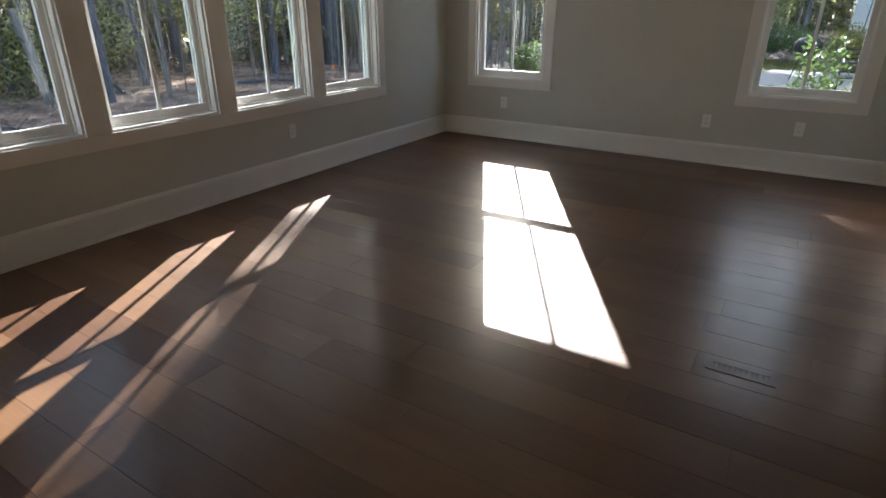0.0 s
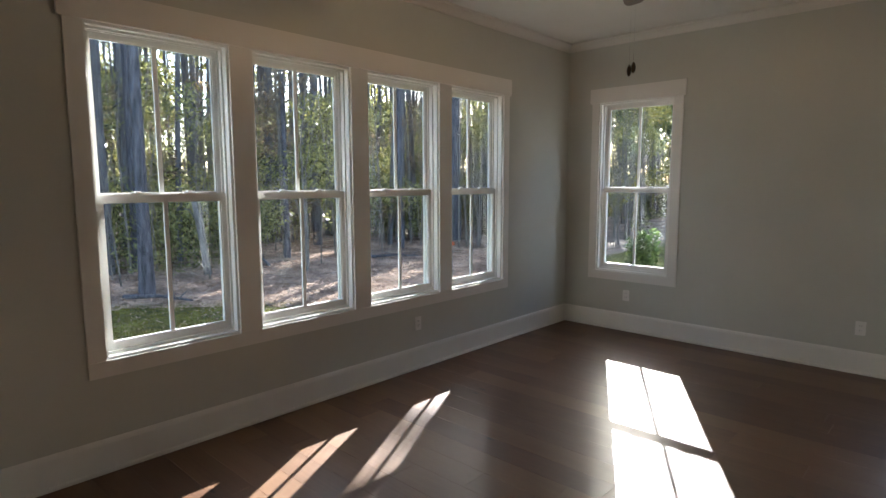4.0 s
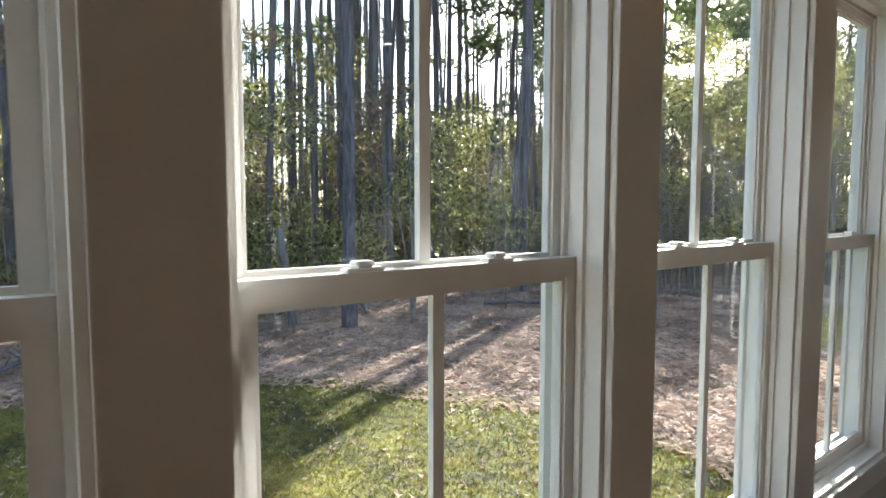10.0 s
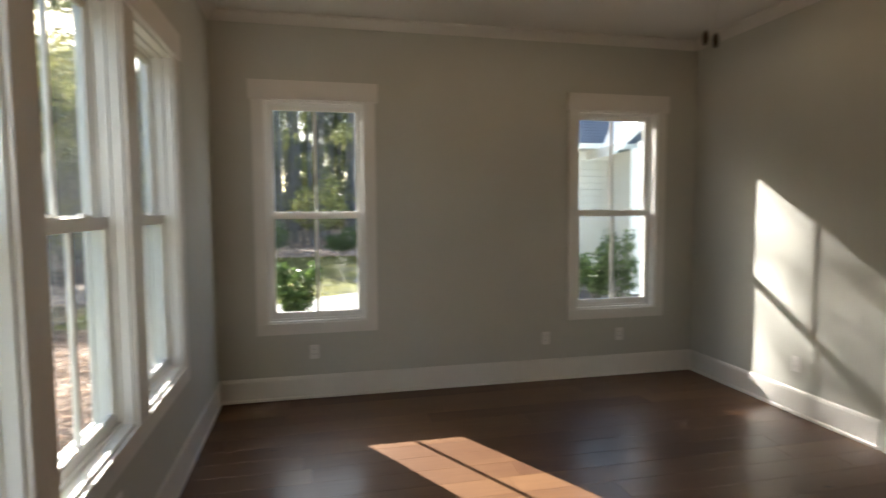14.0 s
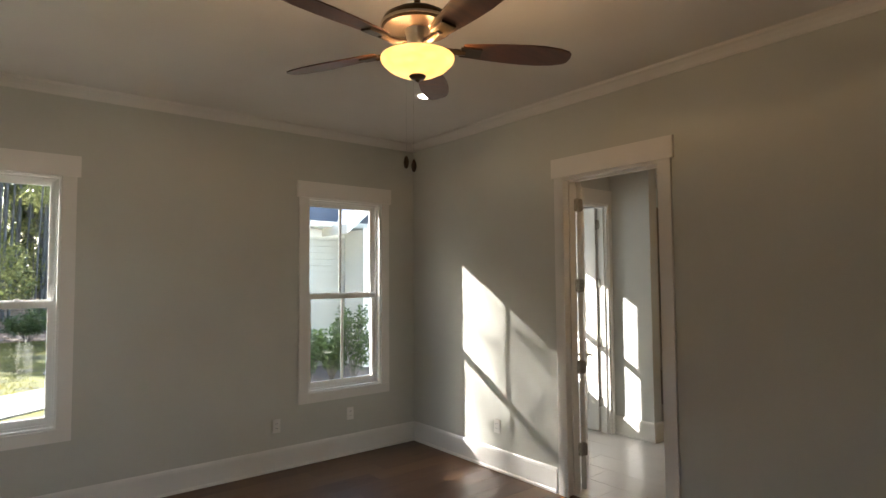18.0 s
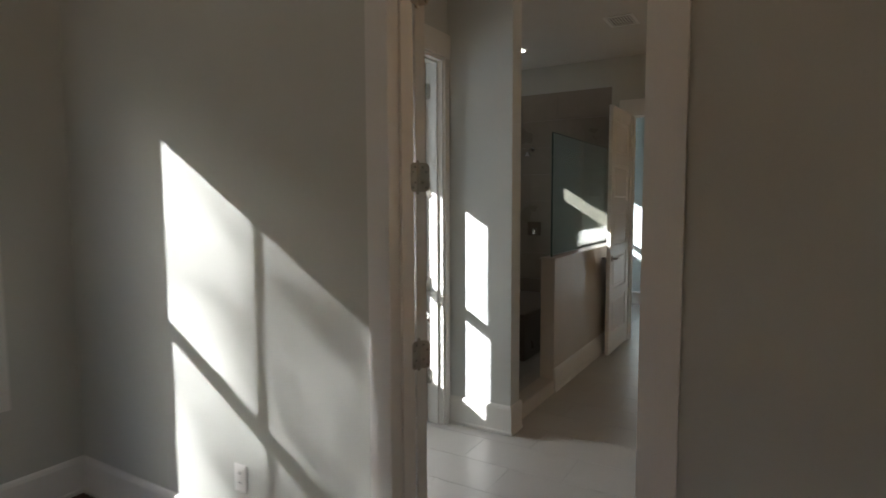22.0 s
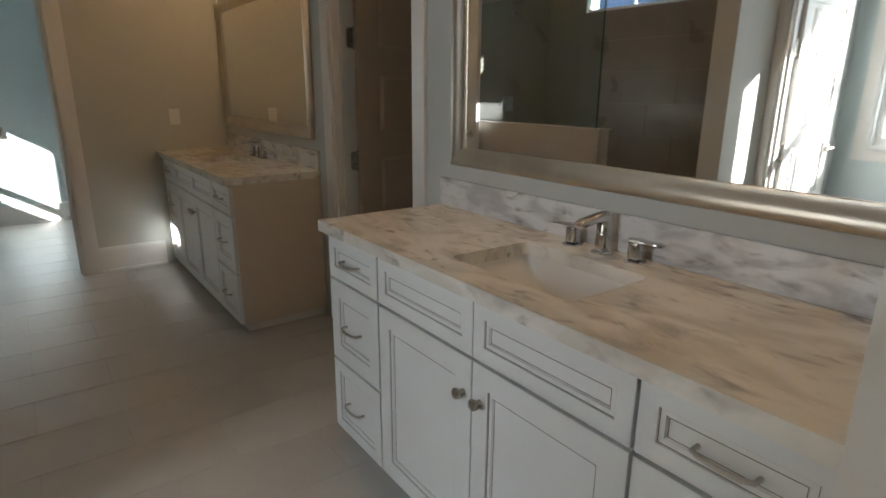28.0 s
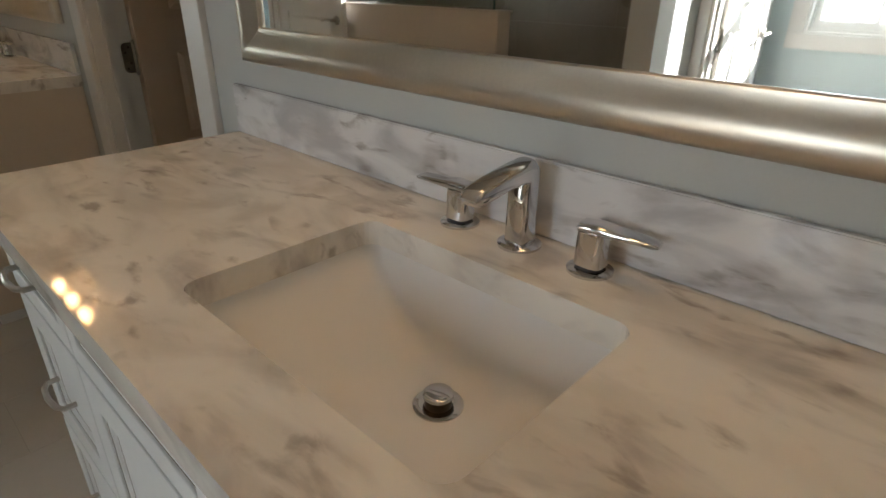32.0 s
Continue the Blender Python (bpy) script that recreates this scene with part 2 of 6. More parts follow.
def ground_mat():
    """Lawn near the house, pine straw and leaf litter under the trees."""
    m, n, l, b = nodes_of("ground")
    co = n.new("ShaderNodeTexCoord")
    sep = n.new("ShaderNodeSeparateXYZ")
    l.new(co.outputs["Object"], sep.inputs[0])
    wob = n.new("ShaderNodeTexNoise")
    wob.inputs["Scale"].default_value, wob.inputs["Detail"].default_value = 0.35, 6
    l.new(co.outputs["Object"], wob.inputs["Vector"])

    def ramp_of(src, p0, c0, p1, c1):
        r = n.new("ShaderNodeValToRGB")
        r.color_ramp.elements[0].position, r.color_ramp.elements[1].position = p0, p1
        r.color_ramp.elements[0].color, r.color_ramp.elements[1].color = (*c0, 1), (*c1, 1)
        l.new(src, r.inputs[0])
        return r.outputs[0]

    def math_of(op, a, bb, c=None):
        k = n.new("ShaderNodeMath")
        k.operation = op
        for i, v in enumerate((a, bb, c)):
            if v is None:
                continue
            if isinstance(v, (int, float)):
                k.inputs[i].default_value = v
            else:
                l.new(v, k.inputs[i])
        return k.outputs[0]

    # the west lawn ends at x = -10.3 and in a bow near y = 6; the garden lawn lies beyond y = 10
    bow = math_of("POWER", math_of("ADD", sep.outputs[0], 4.8), 2.0)
    west_n = math_of("SUBTRACT", math_of("MULTIPLY_ADD", bow, -0.115, 6.0), sep.outputs[1])
    west = math_of("MINIMUM", west_n, math_of("ADD", sep.outputs[0], 10.3))
    garden = math_of("MINIMUM", math_of("MINIMUM", math_of("SUBTRACT", sep.outputs[1], 10.6), math_of("SUBTRACT", 25.0, sep.outputs[1])), math_of("ADD", sep.outputs[0], 7.4))
    edge = math_of("MULTIPLY_ADD", wob.outputs[0], 1.6, math_of("SUBTRACT", math_of("MAXIMUM", west, garden), 0.8))
    mask = n.new("ShaderNodeMapRange")
    mask.inputs[1].default_value, mask.inputs[2].default_value = -0.25, 0.25
    l.new(edge, mask.inputs[0])
    g1 = n.new("ShaderNodeTexNoise")
    g1.inputs["Scale"].default_value, g1.inputs["Detail"].default_value = 9, 8
    l.new(co.outputs["Object"], g1.inputs["Vector"])
    g2 = n.new("ShaderNodeTexNoise")
    g2.inputs["Scale"].default_value, g2.inputs["Detail"].default_value = 1.6, 4
    l.new(co.outputs["Object"], g2.inputs["Vector"])
    gm = math_of("MULTIPLY_ADD", g2.outputs[0], 0.5, math_of("MULTIPLY", g1.outputs[0], 0.5))
    grass = ramp_of(gm, 0.40, (0.030, 0.033, 0.008), 0.60, (0.17, 0.16, 0.026))
    s1 = n.new("ShaderNodeTexNoise")
    s1.inputs["Scale"].default_value, s1.inputs["Detail"].default_value, s1.inputs["Distortion"].default_value = 14, 10, 1.5
    l.new(co.outputs["Object"], s1.inputs["Vector"])
    sm = math_of("MULTIPLY_ADD", g2.outputs[0], 0.35, math_of("MULTIPLY", s1.outputs[0], 0.65))
    straw = ramp_of(sm, 0.42, (0.060, 0.040, 0.030), 0.58, (0.43, 0.305, 0.23))
    mix = n.new("ShaderNodeMix")
    mix.data_type = "RGBA"
    l.new(mask.outputs[0], mix.inputs[0])
    l.new(straw, mix.inputs[6])
    l.new(grass, mix.inputs[7])
    l.new(mix.outputs[2], b.inputs["Base Color"])
    b.inputs["Roughness"].default_value = 0.95
    bp = n.new("ShaderNodeBump")
    bp.inputs["Strength"].default_value, bp.inputs["Distance"].default_value = 0.7, 0.05
    l.new(s1.outputs[0], bp.inputs["Height"])
    l.new(bp.outputs[0], b.inputs["Normal"])
    return m


def leaf_mat(name, low, high, rough=0.45, patches=0.0):
    """Leaves that vary one by one and, with patches, in drifts across the ground."""
    m, n, l, b = nodes_of(name)
    g = n.new("ShaderNodeNewGeometry")
    r = n.new("ShaderNodeValToRGB")
    r.color_ramp.elements[0].color, r.color_ramp.elements[1].color = (*low, 1), (*high, 1)
    if patches:
        co = n.new("ShaderNodeTexCoord")
        drift = n.new("ShaderNodeTexNoise")
        drift.inputs["Scale"].default_value, drift.inputs["Detail"].default_value = patches, 5
        l.new(co.outputs["Object"], drift.inputs["Vector"])
        wide = n.new("ShaderNodeMapRange")
        wide.inputs[1].default_value, wide.inputs[2].default_value, wide.inputs[3].default_value, wide.inputs[4].default_value = 0.35, 0.66, 0.0, 0.62
        l.new(drift.outputs[0], wide.inputs[0])
        sm = n.new("ShaderNodeMath")
        sm.operation = "MULTIPLY_ADD"
        l.new(g.outputs["Random Per Island"], sm.inputs[0])
        sm.inputs[1].default_value = 0.38
        l.new(wide.outputs[0], sm.inputs[2])
        l.new(sm.outputs[0], r.inputs[0])
    else:
        l.new(g.outputs["Random Per Island"], r.inputs[0])
    l.new(r.outputs[0], b.inputs["Base Color"])
    b.inputs["Roughness"].default_value = rough
    tl = n.new("ShaderNodeBsdfTranslucent")
    l.new(r.outputs[0], tl.inputs[0])
    mx = n.new("ShaderNodeMixShader")
    mx.inputs[0].default_value = 0.48
    l.new(b.outputs[0], mx.inputs[1])
    l.new(tl.outputs[0], mx.inputs[2])
    l.new(mx.outputs[0], n["Material Output"].inputs[0])
    return m


WALL = mat("wall_paint", (0.470, 0.477, 0.435), (0.520, 0.527, 0.482), 0.75, 1.3, bump=0.05, fine=220)
WALL_BATH = mat("bath_wall_paint", (0.490, 0.502, 0.480), (0.540, 0.552, 0.530), 0.72, 1.3, bump=0.05, fine=220)
WALL_BLUE = mat("blue_wall_paint", (0.56, 0.645, 0.65), (0.61, 0.695, 0.70), 0.75, 1.3, bump=0.05, fine=220)
CEIL = mat("ceiling_paint", (0.60, 0.585, 0.55), (0.66, 0.645, 0.61), 0.85, 1.2, bump=0.05, fine=200)
TRIM = mat("trim_paint", (0.66, 0.645, 0.61), (0.72, 0.705, 0.67), 0.38, 2.0, bump=0.02, fine=120)
VINYL = mat("white_vinyl", (0.74, 0.74, 0.71), (0.80, 0.80, 0.77), 0.35, 3.0, bump=0.01, fine=90)
CAB = mat("cabinet_paint", (0.63, 0.64, 0.63), (0.69, 0.70, 0.69), 0.42, 2.0, bump=0.02, fine=90)
GROOVE_SHADE = mat("brown_groove_shade", (0.16, 0.13, 0.10), (0.26, 0.215, 0.17), 0.6, 20.0, bump=0)
DOORP = mat("door_paint", (0.66, 0.645, 0.61), (0.72, 0.705, 0.67), 0.42, 2.0, bump=0.02, fine=90)
# tan base colour, used on the closet door only
DOORT = mat("tan_door_base", (0.58, 0.44, 0.315), (0.65, 0.50, 0.365), 0.42, 2.0, bump=0.02, fine=90)
PANEL_TAN = mat("tan_end_panel", (0.54, 0.47, 0.385), (0.60, 0.525, 0.435), 0.5, 2.0, bump=0.02, fine=90)
HALFT = mat("half_wall_tile", (0.50, 0.455, 0.395), (0.58, 0.53, 0.465), 0.32, 2.2, bump=0.03, fine=40)
FLOORW = wood_floor_mat()
SUBFLOOR = mat("dark_joint", (0.015, 0.009, 0.006), (0.02, 0.012, 0.008), 0.9, 3)
TILE = mat("floor_tile", (0.40, 0.384, 0.351), (0.46, 0.444, 0.409), 0.37, 2.6, (1, 1, 1), 0.05, 45, vary=0.06)
GROUT = mat("grout", (0.35, 0.335, 0.305), (0.40, 0.385, 0.355), 0.95, 8)
STILE = mat("shower_tile", (0.205, 0.178, 0.145), (0.265, 0.232, 0.192), 0.30, 2.2, bump=0.03, fine=40, vary=0.15)
MARBLE = marble_mat("marble", (0, 0, -12), (3.8, 8.6, 6.0), (0.77, 0.745, 0.69), (0.61, 0.58, 0.525))
MARBLE_UP = marble_mat("marble_splash", (0, 36, 0), (4.4, 6.0, 13.0), (0.76, 0.75, 0.745), (0.52, 0.515, 0.525))
PORC = mat("porcelain", (0.84, 0.835, 0.82), (0.86, 0.855, 0.84), 0.07, 2.0, bump=0, coat=0.5)
CHROME = mat("chrome", (0.60, 0.60, 0.605), (0.66, 0.66, 0.665), 0.05, 3.0, bump=0, metal=1.0, spread=0.02)
NICKEL = mat("satin_nickel", (0.48, 0.45, 0.40), (0.56, 0.53, 0.48), 0.30, 5.0, bump=0.02, metal=1.0)
SILVER = mat("silver_leaf", (0.50, 0.445, 0.365), (0.62, 0.56, 0.47), 0.30, 6.0, (1, 1, 1), 0.02, 200, metal=0.95, spread=0.02)
MIRROR = mat("mirror_glass", (0.86, 0.87, 0.86), (0.87, 0.88, 0.87), 0.02, 1.0, bump=0, metal=1.0, spread=0.0)
BRONZE = mat("bronze", (0.045, 0.032, 0.022), (0.09, 0.062, 0.04), 0.32, 8.0, bump=0.02, metal=0.9)
BRASS_H = mat("hinge_metal", (0.30, 0.28, 0.24), (0.42, 0.39, 0.34), 0.33, 20.0, bump=0.03, metal=1.0)
BLADE = mat("fan_blade_wood", (0.045, 0.018, 0.010), (0.13, 0.05, 0.024), 0.38, 3.0, (1, 9, 1), 0.05, 30)
PLATE = mat("outlet_plastic", (0.70, 0.69, 0.66), (0.74, 0.73, 0.70), 0.35, 3, bump=0)
DARK = mat("dark_slot", (0.02, 0.02, 0.02), (0.03, 0.03, 0.03), 0.6, 3, bump=0)
GLASS = glass_mat("window_glass", (0.93, 0.955, 0.95))
SGLASS = glass_mat("shower_glass", (0.86, 0.92, 0.91), 0.05)
GEDGE = mat("glass_edge", (0.03, 0.055, 0.05), (0.05, 0.085, 0.08), 0.15, 3.0, bump=0)
JARGLASS = glass_mat("lamp_glass", (0.96, 0.95, 0.93))
BOWLGLOW = glow_mat("lit_amber_glass", (1.0, 0.52, 0.16), 0.23)
bn, bl = BOWLGLOW.node_tree.nodes, BOWLGLOW.node_tree.links
alab = bn.new("ShaderNodeTexNoise")
alab.inputs["Scale"].default_value, alab.inputs["Detail"].default_value, alab.inputs["Distortion"].default_value = 5, 3, 0.6
aramp = bn.new("ShaderNodeValToRGB")
aramp.color_ramp.elements[0].position, aramp.color_ramp.elements[1].position = 0.32, 0.66
aramp.color_ramp.elements[0].color, aramp.color_ramp.elements[1].color = (1.0, 0.46, 0.11, 1), (1.0, 0.58, 0.19, 1)
bl.new(alab.outputs[0], aramp.inputs[0])
bl.new(aramp.outputs[0], bn["Principled BSDF"].inputs["Emission Color"])
BULB = glow_mat("lit_bulb", (1.0, 0.58, 0.25), 3.4)
LED = glow_mat("lit_downlight", (1.0, 0.93, 0.82), 2.8)
BARK = mat("pine_bark", (0.024, 0.023, 0.028), (0.150, 0.140, 0.158), 0.92, 17.0, (1, 1, 0.20), 1.0, 34, depth=0.04)
# far trunks: distance haze put into paler bark colours; BARK3 also colours the dead trunk
BARK2 = mat("hazed_far_bark", (0.055, 0.050, 0.052), (0.165, 0.152, 0.155), 0.92, 9.0, (1, 1, 0.2), 1.0, 20, depth=0.03)
BARK3 = mat("pale_hazed_bark", (0.085, 0.078, 0.074), (0.21, 0.195, 0.185), 0.92, 9.0, (1, 1, 0.2), 1.0, 20, depth=0.03)
TWIG = mat("twig_bark", (0.08, 0.068, 0.058), (0.24, 0.205, 0.175), 0.9, 5.0)
GROUND = ground_mat()
# high end raised so that backlit sparkle is painted into the leaf colour
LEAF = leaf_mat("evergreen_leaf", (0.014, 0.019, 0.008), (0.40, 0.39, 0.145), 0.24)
# lighter leaf: sunlit look put into undergrowth colour; own colour of yellow-green shrubs
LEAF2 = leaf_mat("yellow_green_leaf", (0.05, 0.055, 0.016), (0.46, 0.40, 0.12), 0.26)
# pale far leaf: sunlight and distance haze are put into this colour
LEAF4 = leaf_mat("far_leaf_painted_sun", (0.13, 0.15, 0.05), (0.36, 0.36, 0.14))
DRY = leaf_mat("dry_leaf", (0.07, 0.045, 0.028), (0.30, 0.22, 0.14), 0.7)
LEAF3 = leaf_mat("garden_leaf", (0.03, 0.06, 0.015), (0.13, 0.19, 0.05), 0.4)
NEEDLE = leaf_mat("pine_needle", (0.04, 0.06, 0.018), (0.12, 0.15, 0.05), 0.6)
GRASSB = leaf_mat("grass_blade", (0.022, 0.030, 0.006), (0.24, 0.205, 0.024), 0.6, 4.0)
LITTER = leaf_mat("dead_leaf", (0.10, 0.062, 0.046), (0.70, 0.52, 0.41), 0.7, 1.2)
SIDING = mat("lap_siding", (0.50, 0.475, 0.415), (0.56, 0.53, 0.465), 0.6, 1.5, bump=0.05, fine=60)
WHITE_EXT = mat("exterior_trim", (0.74, 0.71, 0.65), (0.80, 0.77, 0.71), 0.5, 2.0, bump=0.02)
SHINGLE = mat("roof_shingle", (0.045, 0.055, 0.075), (0.11, 0.125, 0.155), 0.9, 6.0, bump=0.4, fine=40, vary=0.4)
CONCRETE = mat("concrete", (0.24, 0.225, 0.205), (0.34, 0.32, 0.295), 0.9, 2.0, bump=0.3, fine=50)
MULCH = mat("mulch", (0.055, 0.042, 0.034), (0.20, 0.15, 0.12), 0.95, 16.0, bump=1.0, fine=60)
ORANGE = mat("orange_plastic", (0.62, 0.10, 0.02), (0.78, 0.15, 0.03), 0.5, 6.0, bump=0)
BLACKM = mat("black_metal", (0.012, 0.012, 0.014), (0.025, 0.025, 0.028), 0.62, 5, bump=0.02)


# ---- mesh helpers ----
def box(bm, x0, y0, z0, x1, y1, z1):
    xs, ys, zs = sorted((x0, x1)), sorted((y0, y1)), sorted((z0, z1))
    v = [bm.verts.new((x, y, z)) for z in zs for y in ys for x in xs]
    for f in ((0, 2, 3, 1), (4, 5, 7, 6), (0, 1, 5, 4), (2, 6, 7, 3), (0, 4, 6, 2), (1, 3, 7, 5)):
        bm.faces.new([v[i] for i in f])
    return v


def boxes(*dims, bevel=0.0):
    bm = bmesh.new()
    for d in dims:
        box(bm, *d)
    if bevel:
        bmesh.ops.bevel(bm, geom=bm.edges[:], offset=bevel, segments=2, affect="EDGES", clamp_overlap=True)
    return bm


def lathe(profile, center=(0, 0, 0), seg=24, bm=None, axis="z"):
    """Turns (radius, height) pairs round an axis."""
    bm = bm or bmesh.new()
    rings = []
    for r, h in profile:
        ring = []
        for i in range(seg):
            a = 2 * math.pi * i / seg
            c, s = r * math.cos(a), r * math.sin(a)
            p = {"z": (c, s, h), "y": (c, h, s), "x": (h, c, s)}[axis]
            ring.append(bm.verts.new((center[0] + p[0], center[1] + p[1], center[2] + p[2])))
        rings.append(ring)
    for a, b in zip(rings, rings[1:]):
        for i in range(seg):
            bm.faces.new((a[i], a[(i + 1) % seg], b[(i + 1) % seg], b[i]))
    for ring in (rings[0], rings[-1]):
        bm.faces.new(ring)
    bmesh.ops.recalc_face_normals(bm, faces=bm.faces[:])
    return bm


def tube(points, radius, seg=8, bm=None, taper=None):
    bm = bm or bmesh.new()
    pts = [Vector(p) for p in points]
    rings = []
    for i, p in enumerate(pts):
        d = (pts[min(i + 1, len(pts) - 1)] - pts[max(i - 1, 0)]).normalized()
        u = d.orthogonal().normalized() if i == 0 else (u - d * u.dot(d)).normalized()
        w = d.cross(u)
        r = radius if taper is None else radius + (taper - radius) * i / (len(pts) - 1)
        rings.append([bm.verts.new(p + r * (math.cos(2 * math.pi * k / seg) * u + math.sin(2 * math.pi * k / seg) * w)) for k in range(seg)])
    for a, b in zip(rings, rings[1:]):
        for i in range(seg):
            bm.faces.new((a[i], a[(i + 1) % seg], b[(i + 1) % seg], b[i]))
    bm.faces.new(rings[0][::-1])
    bm.faces.new(rings[-1])
    return bm


def extrude_profile(profile, axis, a0, a1, bm=None):
    """A closed profile swept along x, y or z from a0 to a1. Profile pairs are the other two axes in order."""
    bm = bm or bmesh.new()
    def at(p, a):
        return {"x": (a, p[0], p[1]), "y": (p[0], a, p[1]), "z": (p[0], p[1], a)}[axis]
    v0 = [bm.verts.new(at(p, a0)) for p in profile]
    v1 = [bm.verts.new(at(p, a1)) for p in profile]
    k = len(profile)
    for i in range(k):
        bm.faces.new((v0[i], v0[(i + 1) % k], v1[(i + 1) % k], v1[i]))
    bm.faces.new(v0[::-1])
    bm.faces.new(v1)
    bmesh.ops.recalc_face_normals(bm, faces=bm.faces[:])
    return bm


def mesh_of(name, bm, material, smooth=False):
    me = bpy.data.meshes.new(name)
    bm.to_mesh(me)
    bm.free()
    me.materials.append(material)
    if smooth:
        me.shade_smooth()
        me.set_sharp_from_angle(angle=radians(38))
    return me


def thing(name, base, label="", category="", group="", kind=""):
    ob = new(name)
    ob.location = base
    ob.empty_display_size = 0.05
    return tagged(ob, label, category, group, kind)


def part(name, bm, material, parent, label="", smooth=False, shadow=True):
    ob = new(name, mesh_of(name, bm, material, smooth))
    ob.parent = parent
    if parent.type == "EMPTY":
        ob.matrix_parent_inverse = Matrix.Translation(-parent.location)
    if label:
        tagged(ob, label)
    ob.visible_shadow = shadow
    return ob


def solid(name, bm, material, label="", category="", group="", kind="", smooth=False):
    return tagged(new(name, mesh_of(name, bm, material, smooth)), label, category, group, kind)


def structure(name, bm, material, label, category="wall"):
    return solid(name, bm, material, label, category, "", "structure")


def wall_cells(axis, p0, p1, a0, a1, z0, z1, holes):
    """A wall between planes p0 and p1 across an axis, with holes (a, b, low, high)."""
    bm = bmesh.new()
    cuts = sorted({a0, a1, *[h[0] for h in holes], *[h[1] for h in holes]})
    for a, b in zip(cuts, cuts[1:]):
        mid = (a + b) / 2
        levels = [z0]
        for h in sorted((h for h in holes if h[0] < mid < h[1]), key=lambda h: h[2]):
            levels += [h[2], h[3]]
        levels.append(z1)
        for lo, hi in zip(levels[::2], levels[1::2]):
            if hi - lo > 1e-4:
                if axis == "x":
                    box(bm, p0, a, lo, p1, b, hi)
                else:
                    box(bm, a, p0, lo, b, p1, hi)
    bmesh.ops.remove_doubles(bm, verts=bm.verts[:], dist=1e-5)
    return bm


# ---- plan ----
XW, XE, YN, YS = -3.48, 0.78, 5.30, -1.60     # bedroom faces
CEIL_Z, BCEIL, CROWN_Z = 3.07, 3.05, 2.995
BX0, BX1, BYS = 0.93, 5.575, 1.672            # bath faces
WCY = 4.12                                    # bath side of the toilet room's wall
LX1 = 7.85                                    # far wall of the laundry
HEAD, SILL = 2.415, 0.63                      # window opening
DOOR_H = 2.44
W_OPEN = [(0.56, 1.335), (1.485, 2.257), (2.412, 3.19), (3.345, 4.09)]
N_OPEN = [(-3.09, -2.305), (-0.412, 0.373)]
WC_OPEN, WC_SILL = (1.64, 2.35), 0.95
LAUN_OPEN, LAUN_SILL = (6.37, 7.75), 1.47
TRANSOM = (3.5, 5.06, 2.12, 2.40)

structure("wall_west", wall_cells("x", XW - 0.16, XW, YS - 0.15, YN + 0.16, 0, CEIL_Z, [(a, b, SILL, HEAD) for a, b in W_OPEN]), WALL, "greige painted bedroom wall with four tall windows")
structure("wall_north", wall_cells("y", YN, YN + 0.16, XW, XE + 0.075, 0, CEIL_Z, [(a, b, SILL, HEAD) for a, b in N_OPEN]), WALL, "greige painted bedroom wall with two tall windows")
structure("wall_east", wall_cells("x", XE, BX0, YS - 0.15, YN, 0, CEIL_Z, [(2.483, 3.325, 0, DOOR_H)]), WALL, "greige painted bedroom wall with the bath doorway")
structure("wall_south", wall_cells("y", YS - 0.15, YS, XW, XE, 0, CEIL_Z, []), WALL, "plain greige bedroom wall")
structure("wall_north_bath", wall_cells("y", YN, YN + 0.16, XE + 0.075, BX1 + 0.06, 0, CEIL_Z, [(*WC_OPEN, WC_SILL, HEAD), (TRANSOM[0], TRANSOM[1], TRANSOM[2], TRANSOM[3])]), WALL_BLUE, "outer wall of toilet room and shower with a transom")
structure("wall_north_laundry", wall_cells("y", YN, YN + 0.16, BX1 + 0.06, LX1 + 0.15, 0, CEIL_Z, [(*LAUN_OPEN, LAUN_SILL, HEAD)]), WALL_BLUE, "pale blue laundry wall with a high window")
structure("wall_toilet_room", wall_cells("y", WCY, WCY + 0.12, BX0, 2.563, 0, CEIL_Z, [(1.68, 2.51, 0, DOOR_H)]), WALL_BATH, "pale wall with the toilet room doorway")
structure("wall_shower_pier", wall_cells("x", 2.563, 2.70, 3.654, YN, 0, CEIL_Z, []), WALL_BATH, "pale painted partition ending in a square pier")
structure("wall_bath_south", wall_cells("y", BYS - 0.12, BYS, BX0, BX1, 0, CEIL_Z, [(2.86, 3.64, 0, DOOR_H)]), WALL_BATH, "greige bath wall behind the vanities")
structure("wall_bath_east", wall_cells("x", BX1, BX1 + 0.12, BYS - 0.12, YN, 0, CEIL_Z, [(2.79, 3.61, 0, DOOR_H)]), WALL, "greige bath wall with the laundry doorway")
structure("wall_laundry_east", wall_cells("x", LX1, LX1 + 0.15, 1.2, YN, 0, CEIL_Z, []), WALL_BLUE, "pale blue laundry wall")
structure("wall_laundry_south", wall_cells("y", 1.05, 1.2, BX1, LX1 + 0.15, 0, CEIL_Z, []), WALL_BLUE, "pale blue laundry side wall")
structure("wall_closet", boxes((2.5, -0.2, 0, 2.62, BYS - 0.12, CEIL_Z), (4.6, -0.2, 0, 4.72, BYS - 0.12, CEIL_Z), (2.5, -0.32, 0, 4.72, -0.2, CEIL_Z)), WALL, "plain closet walls behind the door")
structure("ceiling_bedroom", boxes((XW - 0.16, YS - 0.15, CEIL_Z, XE + 0.075, YN + 0.16, CEIL_Z + 0.15)), CEIL, "flat off-white painted ceiling", "ceiling")
